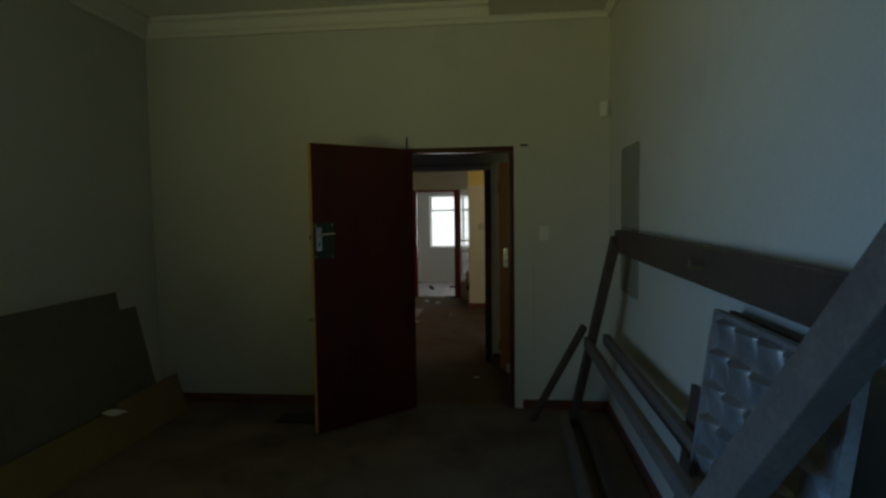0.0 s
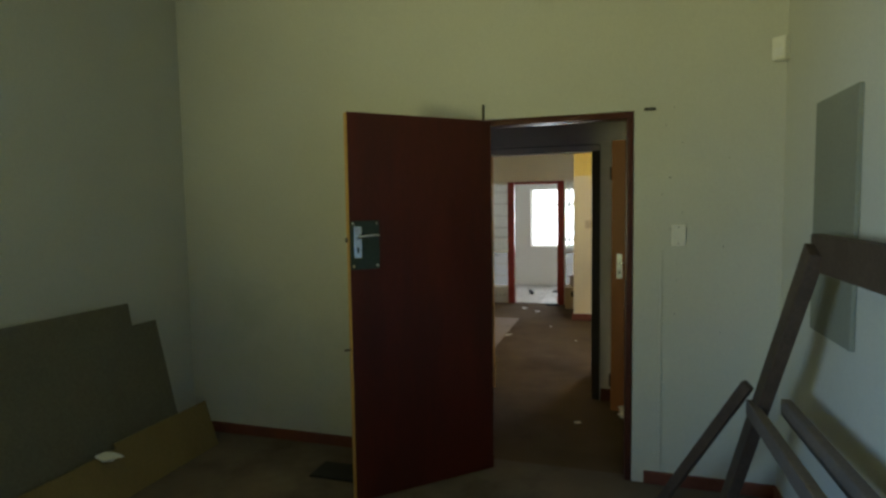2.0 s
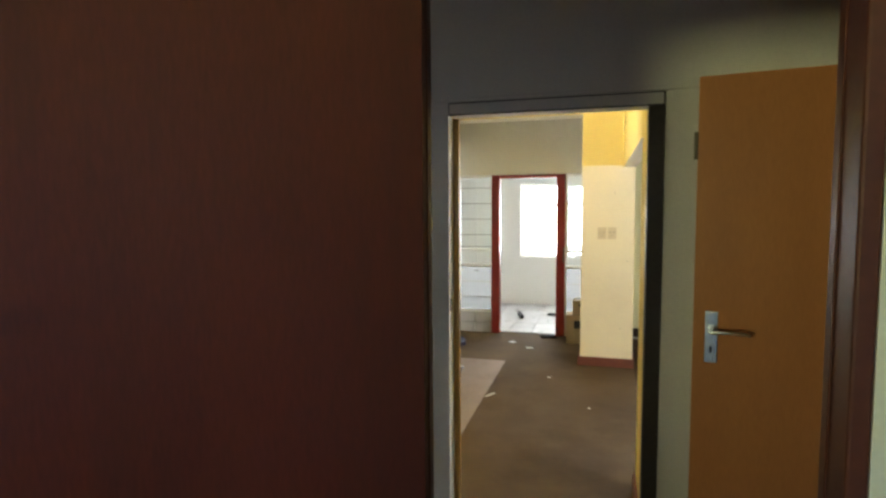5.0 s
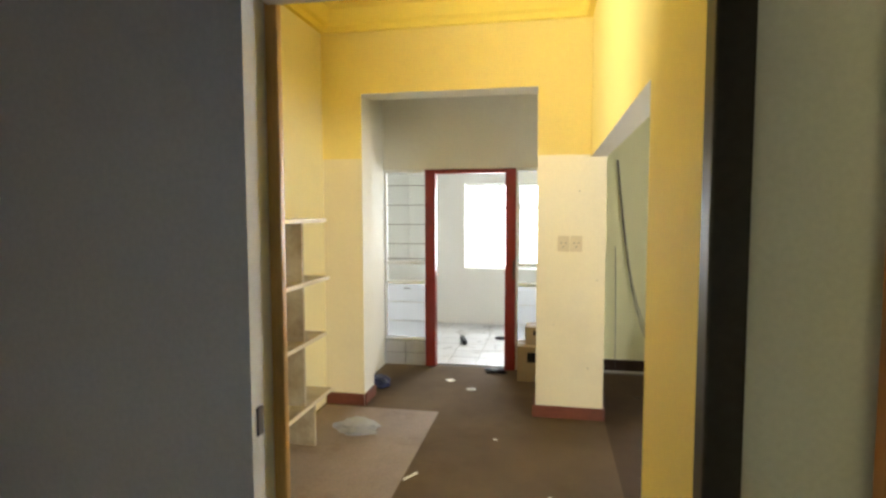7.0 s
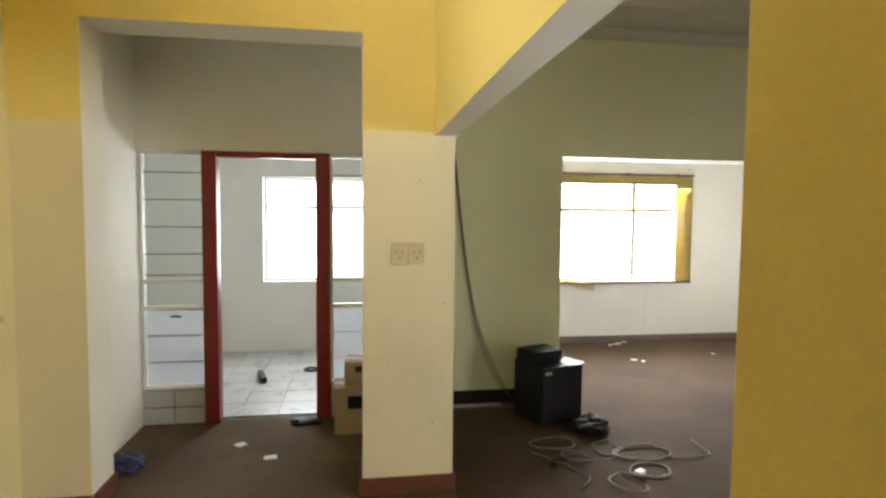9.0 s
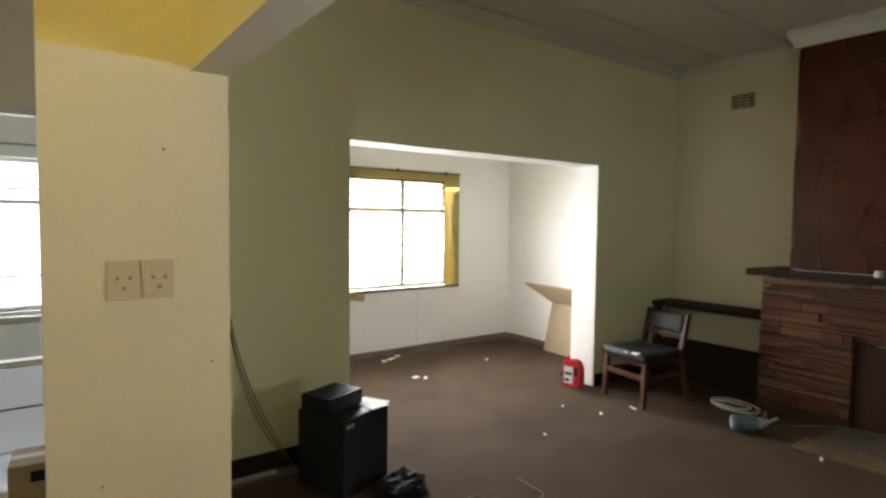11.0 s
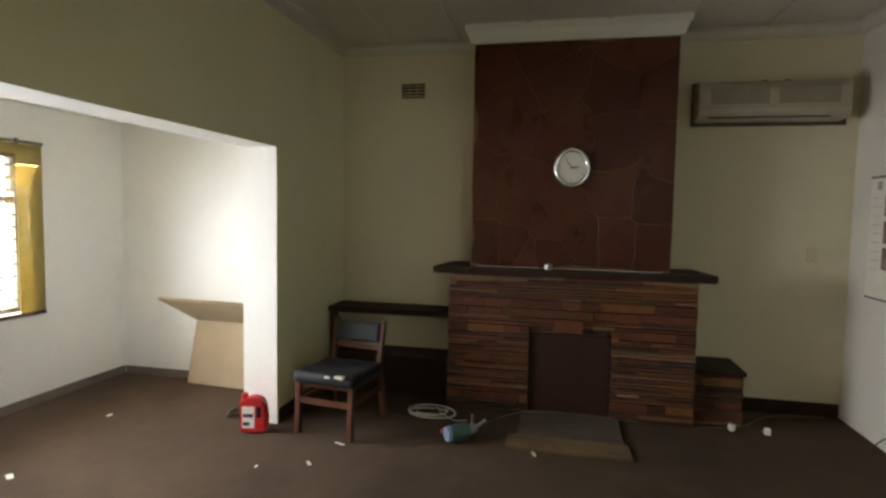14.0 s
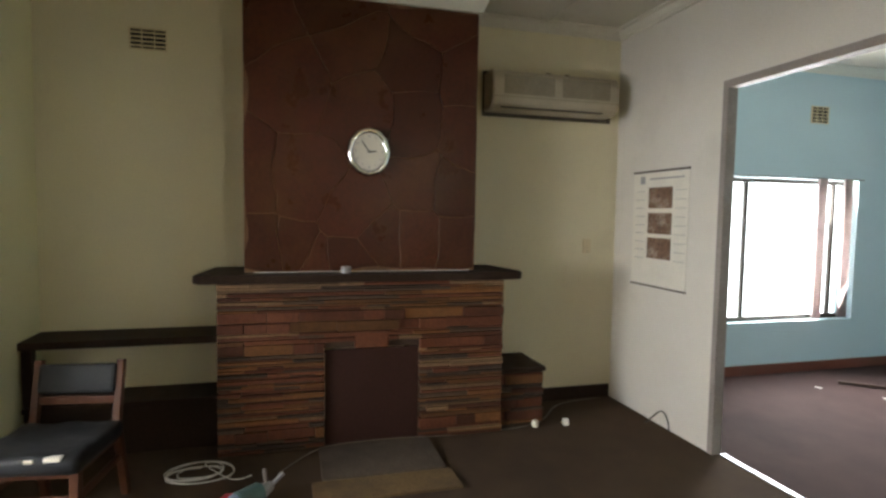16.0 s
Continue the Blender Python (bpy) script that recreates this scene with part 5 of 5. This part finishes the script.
for i in range(6):
    j = (i + 1) % 6
    bm.faces.new((lo[i], lo[j], hi[j], hi[i]))
bmesh.ops.recalc_face_normals(bm, faces=bm.faces)
bmesh.ops.bevel(bm, geom=list(bm.edges), offset=0.008, segments=2, affect="EDGES")
part("mantel_slab", bm, "mantel", fire)
boxes("step_top", [((4.475, 7.115, 0.40), (4.935, 7.49, 0.435))], "mantel", 0.010, fire)
tagged(fire, "rustic fireplace of thin stacked rust-coloured stone with a dark mantel", "fireplace")

ledge = group("side_bench", pose(0, 0, 0))
box("shelf_slab", (4.59, 9.44, 0.70), (4.933, 10.573, 0.75), "mantel", 0.006, ledge)
box("end_post", (4.60, 10.50, 0.345), (4.66, 10.56, 0.70), "mantel", 0.004, ledge)
box("plinth", (4.60, 9.425, 0.001), (4.915, 10.555, 0.31), "mantel", 0.004, ledge)
box("plinth_slab", (4.575, 9.425, 0.311), (4.917, 10.556, 0.345), "mantel", 0.006, ledge)
tagged(ledge, "dark wooden shelf over a low dark plinth by the fireplace", "bench")
tagged(cylinder("tin_cup", (4.42, 8.62, 1.171), (4.42, 8.62, 1.215), 0.035, "tin", bevel=0.003), "small dented tin cup on the mantel", "cup")
tagged(tube("mantel_cord", [(4.47, 9.2, 1.175), (4.46, 8.9, 1.178), (4.48, 8.6, 1.175), (4.45, 8.3, 1.178), (4.47, 8.0, 1.175), (4.46, 7.75, 1.176)], 0.003, "cable_white"), "thin white cord lying along the mantel", "cord")
tagged(box("hearth_board", (3.66, 8.02, 0.001), (3.90, 8.86, 0.018), "hearth_ochre", 0.003), "ochre board lying before the hearth", "board")
tagged(box("hearth_slab", (3.905, 8.05, 0.001), (4.38, 8.80, 0.022), "hearth_grey", 0.006), "dusty grey hearth slab before the fire plate", "hearth")

clock = group("wall_clock", pose(4.522, 8.46, 1.985, 0, 0, -90) @ Matrix.Diagonal((0.96, 1, 1.09, 1)))
def disc(r, y0, y1, m, name, r2=None):
    return cylinder(name, (0, y0, 0), (0, y1, 0), r, m, clock, r2, 48)


disc(0.118, 0.0, -0.022, "old_paper", "dial")
bm = bmesh.new()
seg, sec = 48, 10
rg = []
for i in range(seg):
    a0 = math.tau * i / seg
    rr = 0.131 + 0.002 * math.cos(a0 * 12)
    rg.append([bm.verts.new(((rr + 0.02 * math.cos(b0)) * math.cos(a0), -0.020 + 0.017 * math.sin(b0), (rr + 0.02 * math.cos(b0)) * math.sin(a0))) for b0 in [math.tau * j / sec for j in range(sec)]])
for i in range(seg):
    for j in range(sec):
        bm.faces.new((rg[i][j], rg[(i + 1) % seg][j], rg[(i + 1) % seg][(j + 1) % sec], rg[i][(j + 1) % sec]))
bmesh.ops.recalc_face_normals(bm, faces=bm.faces)
part("rim", bm, "chrome", clock, smooth=True)
for k in range(12):
    a0 = math.radians(90 - 30 * k)
    txt = bpy.data.curves.new("numeral", "FONT")
    txt.body, txt.size, txt.align_x, txt.align_y, txt.extrude = str(12 if k == 0 else k), 0.026, "CENTER", "CENTER", 0.0003
    tmp = bpy.data.objects.new("numeral", txt)
    scene.collection.objects.link(tmp)
    me = bpy.data.meshes.new_from_object(tmp.evaluated_get(bpy.context.evaluated_depsgraph_get()))
    bpy.data.objects.remove(tmp)
    me.materials.clear()
    me.materials.append(M["print_grey"])
    ob = new("numeral", me)
    ob.parent = clock
    ob.matrix_basis = pose(0.095 * math.cos(a0), -0.0235, 0.095 * math.sin(a0), 90, 0, 0)
for name, mins, ln, wd in (("minute_pointer", 53.5, 0.085, 0.006), ("hour_pointer", 14.6, 0.052, 0.009)):
    a0 = -math.tau * mins / 60
    box(name, (-wd / 2, -0.027, -0.012), (wd / 2, -0.025, ln), "plastic_black", 0, clock, pose(0, 0, 0, 0, math.degrees(-a0), 0))
tagged(clock, "round wall clock with a bright silver rim and white dial", "clock")

# ---- air conditioner, vents, poster ----
ac = group("air_conditioner", pose(4.937, 6.955, 2.382, 0, 0, -90) @ Matrix.Diagonal((0.965, 1, 0.93, 1)))
bm = bmesh.new()
prof = [(-0.001, 0.0), (-0.15, 0.0), (-0.20, 0.035), (-0.225, 0.09), (-0.225, 0.24), (-0.20, 0.30), (-0.15, 0.325), (-0.001, 0.325)]
e0 = [bm.verts.new((-0.56, y, z)) for y, z in prof]
e1 = [bm.verts.new((0.56, y, z)) for y, z in prof]
for i in range(len(prof)):
    j = (i + 1) % len(prof)
    bm.faces.new((e0[i], e0[j], e1[j], e1[i]))
bm.faces.new(e0)
bm.faces.new(e1[::-1])
bmesh.ops.recalc_face_normals(bm, faces=bm.faces)
bmesh.ops.bevel(bm, geom=[e for e in bm.edges], offset=0.010, segments=2, affect="EDGES")
part("body", bm, "ac_body", ac)
for x0, x1 in ((-0.47, -0.035), (0.035, 0.47)):
    boxes("intake_grille", [((x0, -0.2285, 0.125 + 0.0115 * k), (x1, -0.2250, 0.131 + 0.0115 * k)) for k in range(13)] + [((x0, -0.2265, 0.12), (x1, -0.2248, 0.275))], "ac_grille", 0, ac)
boxes("outlet_flap", [((-0.48, -0.205, 0.012), (0.42, -0.165, 0.022))], "soot", 0.003, ac)
boxes("seam", [((-0.555, -0.2270, 0.095), (0.555, -0.2248, 0.100))], "ac_grille", 0, ac)
box("drain_cap", (0.38, -0.19, -0.012), (0.50, -0.09, 0.001), "ac_body", 0.004, ac)
# Dark sheet behind the body that shows past its edges.
box("ac_dark_backplate", (-0.572, -0.006, -0.03), (0.615, -0.0005, 0.35), "soot", 0.002, ac)
for x in (-0.05, 0.12):
    box("lid_clip", (x - 0.02, -0.14, 0.325), (x + 0.02, -0.10, 0.335), "soot", 0.003, ac)
tagged(ac, "aged cream split air conditioner with a dark outline on the wall", "air conditioner")


def air_vent(name, at, w, h, rows, m, label):
    v = group(name, at)
    boxes("frame", [((-w / 2, -0.012, -h / 2), (-w / 2 + 0.01, -0.001, h / 2)), ((w / 2 - 0.01, -0.012, -h / 2), (w / 2, -0.001, h / 2)), ((-w / 2, -0.012, h / 2 - 0.01), (w / 2, -0.001, h / 2)), ((-w / 2, -0.012, -h / 2), (w / 2, -0.001, -h / 2 + 0.01))], m, 0.001, v)
    boxes("slats", [((-w / 2 + 0.01, -0.013, -h / 2 + h * (k + 1) / (rows + 1) - 0.006), (w / 2 - 0.01, -0.003, -h / 2 + h * (k + 1) / (rows + 1) + 0.004)) for k in range(rows)], m, 0.001, v)
    for k in (2, 5):
        box("rib", (-w / 2 + w * (k + 1) / 9 - 0.003, -0.011, -h / 2 + 0.01), (-w / 2 + w * (k + 1) / 9 + 0.003, -0.003, h / 2 - 0.01), m, 0, v)
    box("dark_opening", (-w / 2 + 0.009, -0.0028, -h / 2 + 0.009), (w / 2 - 0.009, -0.001, h / 2 - 0.009), "plastic_black", 0, v)
    return tagged(v, label, "air vent")


air_vent("air_vent", pose(4.937, 9.895, 2.715, 0, 0, -90), 0.235, 0.145, 4, "plastic_aged", "small barred air vent high on the green wall")
air_vent("air_vent", pose(5.20, 3.80, 2.63, 0, 0, -90), 0.22, 0.17, 4, "plastic_aged", "cream air vent high on the blue wall")

poster = group("wall_calendar", pose(4.345, 6.275, 1.04, 0, 0, 180))
box("sheet", (-0.325, -0.004, 0.0), (0.325, -0.001, 0.885), "old_paper", 0, poster)
box("hanger", (-0.33, -0.008, 0.875), (0.33, -0.001, 0.892), "steel_dark", 0.002, poster)
box("hanger", (-0.33, -0.007, -0.008), (0.33, -0.001, 0.006), "steel_dark", 0.002, poster)
for z in (0.60, 0.405, 0.215):
    box("picture", (-0.13, -0.0052, z), (0.15, -0.0041, z + 0.16), "print_brown", 0, poster)
boxes("printed_lines", [((-0.29, -0.0050, 0.21 + 0.065 * k), (-0.17, -0.0041, 0.214 + 0.065 * k)) for k in range(9)] + [((0.18, -0.0050, 0.21 + 0.065 * k), (0.30, -0.0041, 0.214 + 0.065 * k)) for k in range(9)] + [((-0.12, -0.0050, 0.82), (0.27, -0.0041, 0.832))], "print_grey", 0, poster)["kind"] = "stuff"
box("emblem", (-0.24, -0.0052, 0.79), (-0.18, -0.0041, 0.85), "print_grey", 0.0005, poster)
tagged(poster, "large paper calendar with three brown pictures on the white wall", "calendar")

# opening to the blue room
tagged(boxes("door_3_frame", [((3.695, 6.207, 0.001), (3.74, 6.283, 2.455)), ((0.15, 6.207, 2.405), (3.695, 6.283, 2.455))], "frame_grey", 0.004), kind="structure", category="door frame")
tagged(box("trim_threshold", (0.16, 6.185, 0.001), (3.684, 6.225, 0.008), "aluminium", 0.003), "bright metal floor strip in the opening", "threshold", kind="structure")

# blue room window dressing
def drape(name, y0, y1, label):
    bm = bmesh.new()
    n = 40
    rows = []
    for z in (0.56, 1.27, 1.99):
        rows.append([bm.verts.new((5.19 + 0.022 * math.sin(i * 1.1) - 0.03, y0 + (y1 - y0) * i / n, z)) for i in range(n + 1)])
    for r0, r1 in zip(rows, rows[1:]):
        for i in range(n):
            bm.faces.new((r0[i], r0[i + 1], r1[i + 1], r1[i]))
    ob = part(name, bm, "curtain", smooth=True)
    ob.modifiers.new("thick", "SOLIDIFY").thickness = 0.002
    return tagged(ob, label, "curtain")


drape("curtain", 3.70, 3.80, "thin pinkish curtain drawn aside in the blue room")
drape("curtain", 3.36, 3.46, "narrow pinkish curtain at the window edge")
tagged(tube("curtain_wire", [(5.16, 3.2, 1.99), (5.16, 4.0, 1.985), (5.16, 4.9, 1.99)], 0.004, "steel_dark"), "thin curtain wire over the blue room window", "wire")
tagged(beam("dark_stick", (4.45, 3.55, 0.02), (4.75, 3.9, 0.02), 0.03, 0.025, "timber_dark"), "dark stick lying on the blue room carpet", "stick")

# floor litter by the fireplace
pump = group("drill_machine", pose(3.72, 9.18, 0, 0, 0, -50))
cylinder("motor", (-0.09, 0, 0.062), (0.06, 0, 0.062), 0.058, "pump_green", pump, bevel=0.008)
cylinder("end_cap", (-0.115, 0, 0.062), (-0.09, 0, 0.062), 0.05, "cap_blue", pump, 0.056, bevel=0.004)
cylinder("gear_head", (0.06, 0, 0.062), (0.13, 0, 0.075), 0.042, "tin", pump, 0.026)
cylinder("side_grip", (0.10, 0.0, 0.075), (0.14, 0.07, 0.14), 0.012, "steel_dark", pump)
cylinder("spout", (0.12, 0, 0.07), (0.19, -0.03, 0.13), 0.012, "tin", pump)
box("base", (-0.07, -0.04, 0.001), (0.05, 0.04, 0.012), "steel_dark", 0.003, pump)
tagged(pump, "small green electric motor with metal fittings on the carpet", "motor unit")
tagged(crumple("red_rag", pose(3.83, 9.30, 0.0), (0.05, 0.04, 0.025), "plastic_red", 17, detail=2), "small red scrap beside the electric motor", "litter")
rnd = random.Random(9)
pts = []
for i in range(46):
    a0 = i * 0.70
    wob = 1 + 0.28 * math.sin(i * 0.23) + rnd.uniform(-0.08, 0.08)
    pts.append((4.16 + 0.11 * wob * math.cos(a0) + 0.03 * math.sin(i * 0.15), 9.50 + 0.17 * wob * math.sin(a0), 0.006 + 0.0008 * i + 0.012 * max(0, math.sin(i * 0.9))))
pts += [(4.10, 9.36, 0.02), (4.02, 9.28, 0.008), (4.10, 9.20, 0.006)]
tagged(tube("white_cable", pts, 0.0034, "cable_white"), "white cable loosely coiled on the carpet by the fireplace", "cable")
pts = [(4.08, 9.05, 0.006), (4.26, 8.92, 0.006), (4.385, 8.80, 0.026), (4.392, 8.5, 0.027), (4.395, 8.2, 0.027), (4.392, 7.95, 0.008), (4.40, 7.6, 0.006), (4.44, 7.12, 0.006), (4.75, 6.95, 0.006), (4.88, 6.75, 0.006), (4.90, 6.4, 0.006)]
tagged(tube("skirting_cable", pts, 0.004, "cable_grey"), "thin grey cable trailing along the fireplace foot", "cable")
for k, (x, y) in enumerate(((4.42, 7.22), (4.40, 6.98))):
    g = group("white_plug", pose(x, y, 0.0, 0, 0, 30 + 60 * k))
    box("body", (-0.02, -0.018, 0.001), (0.02, 0.018, 0.05), "plastic_white", 0.006, g)
    boxes("pins", [((0.02, -0.010, 0.02), (0.036, -0.006, 0.026)), ((0.02, 0.006, 0.02), (0.036, 0.010, 0.026))], "brass", 0, g)
    tagged(g, "white plastic plug lying on the carpet", "plug", "plugs on the carpet")
tagged(tube("wall_wire", [(4.1, 6.30, 0.005), (4.12, 6.30, 0.12), (4.2, 6.31, 0.16), (4.25, 6.33, 0.06), (4.3, 6.36, 0.006)], 0.005, "cable_dark"), "thin dark wire looping from the wall", "cable")
tagged(tube("bunched_cable", [(3.85, 11.05, 0.008), (3.75, 11.02, 0.03), (3.62, 11.0, 0.012), (3.7, 10.95, 0.03), (3.9, 10.93, 0.008)], 0.010, "cable_dark"), "dark cord bunched behind the pillar", "cord")

# ---- pieces of floors and walls ----
tile_me = None
for i in range(12):
    for j in range(7):
        x, y = -3.0 + 0.302 * i, 10.505 + 0.302 * j
        if x > 0.55:
            continue
        if tile_me is None:
            bm = bmesh.new()
            add_box(bm, (0.003, 0.003, 0), (0.299, 0.299, 0.009), 0.002)
            tile_me = mesh_of("floor_tile", bm, "tile")
        ob = new("floor_tile", tile_me)
        ob.matrix_basis = pose(x, y, -0.0065 + rnd.uniform(0, 0.001))
        ob.parent = floor_kitchen

stone_meshes = {}


def stone(kind, ln, h):
    key = (kind, round(ln, 2), round(h, 3))
    if key not in stone_meshes:
        bm = bmesh.new()
        add_box(bm, (-0.045, -key[1] / 2, -key[2] / 2), (0.0, key[1] / 2, key[2] / 2), min(0.006, key[2] * 0.25))
        for v in bm.verts:
            v.co.x += 0.006 * noise.noise(v.co * 17 + Vector((len(stone_meshes), 0, 0)))
            v.co.z += 0.002 * noise.noise(v.co * 13 + Vector((0, len(stone_meshes), 0)))
        stone_meshes[key] = mesh_of("ledge_stone", bm, kind)
    return stone_meshes[key]


rnd = random.Random(77)
count = 0


def stack(face_x, y0, y1, z0, z1, hole=None):
    """Courses of thin stones on a face across x."""
    global count
    z = z0
    while z < z1 - 0.008:
        h = min(rnd.choice((0.013, 0.015, 0.016, 0.018, 0.02, 0.024, 0.03, 0.07)), z1 - z)
        y = y0
        tall = h > 0.03
        while y < y1 - 0.01:
            ln = min(rnd.choice((0.14, 0.2, 0.3, 0.42) if tall else (0.16, 0.26, 0.4, 0.6)), y1 - y)
            if y1 - (y + ln) < 0.05:
                ln = y1 - y
            spans = [(y, y + ln)]
            if hole and z + h > hole[2] and z < hole[3]:
                spans = [(a, b) for a, b in ((y, min(y + ln, hole[0])), (max(y, hole[1]), y + ln)) if b - a > 0.02]
            for a, b in spans:
                kind = rnd.choices(("ledge_rust", "ledge_ochre", "ledge_grey", "ledge_pale"), (6, 2, 0, 0) if tall else (4, 3, 4, 2))[0]
                ob = new("ledge_stone", stone(kind, b - a - 0.003, h - 0.004))
                ob.matrix_basis = pose(face_x + rnd.uniform(-0.016, 0.016), (a + b) / 2, z + h / 2)
                ob.parent = fire
                count += 1
            y += ln
        z += h


stack(4.445, 7.50, 9.425, 0.004, 1.113, (8.115, 8.755, 0.0, 0.66))
stack(4.53, 7.13, 7.495, 0.004, 0.398)
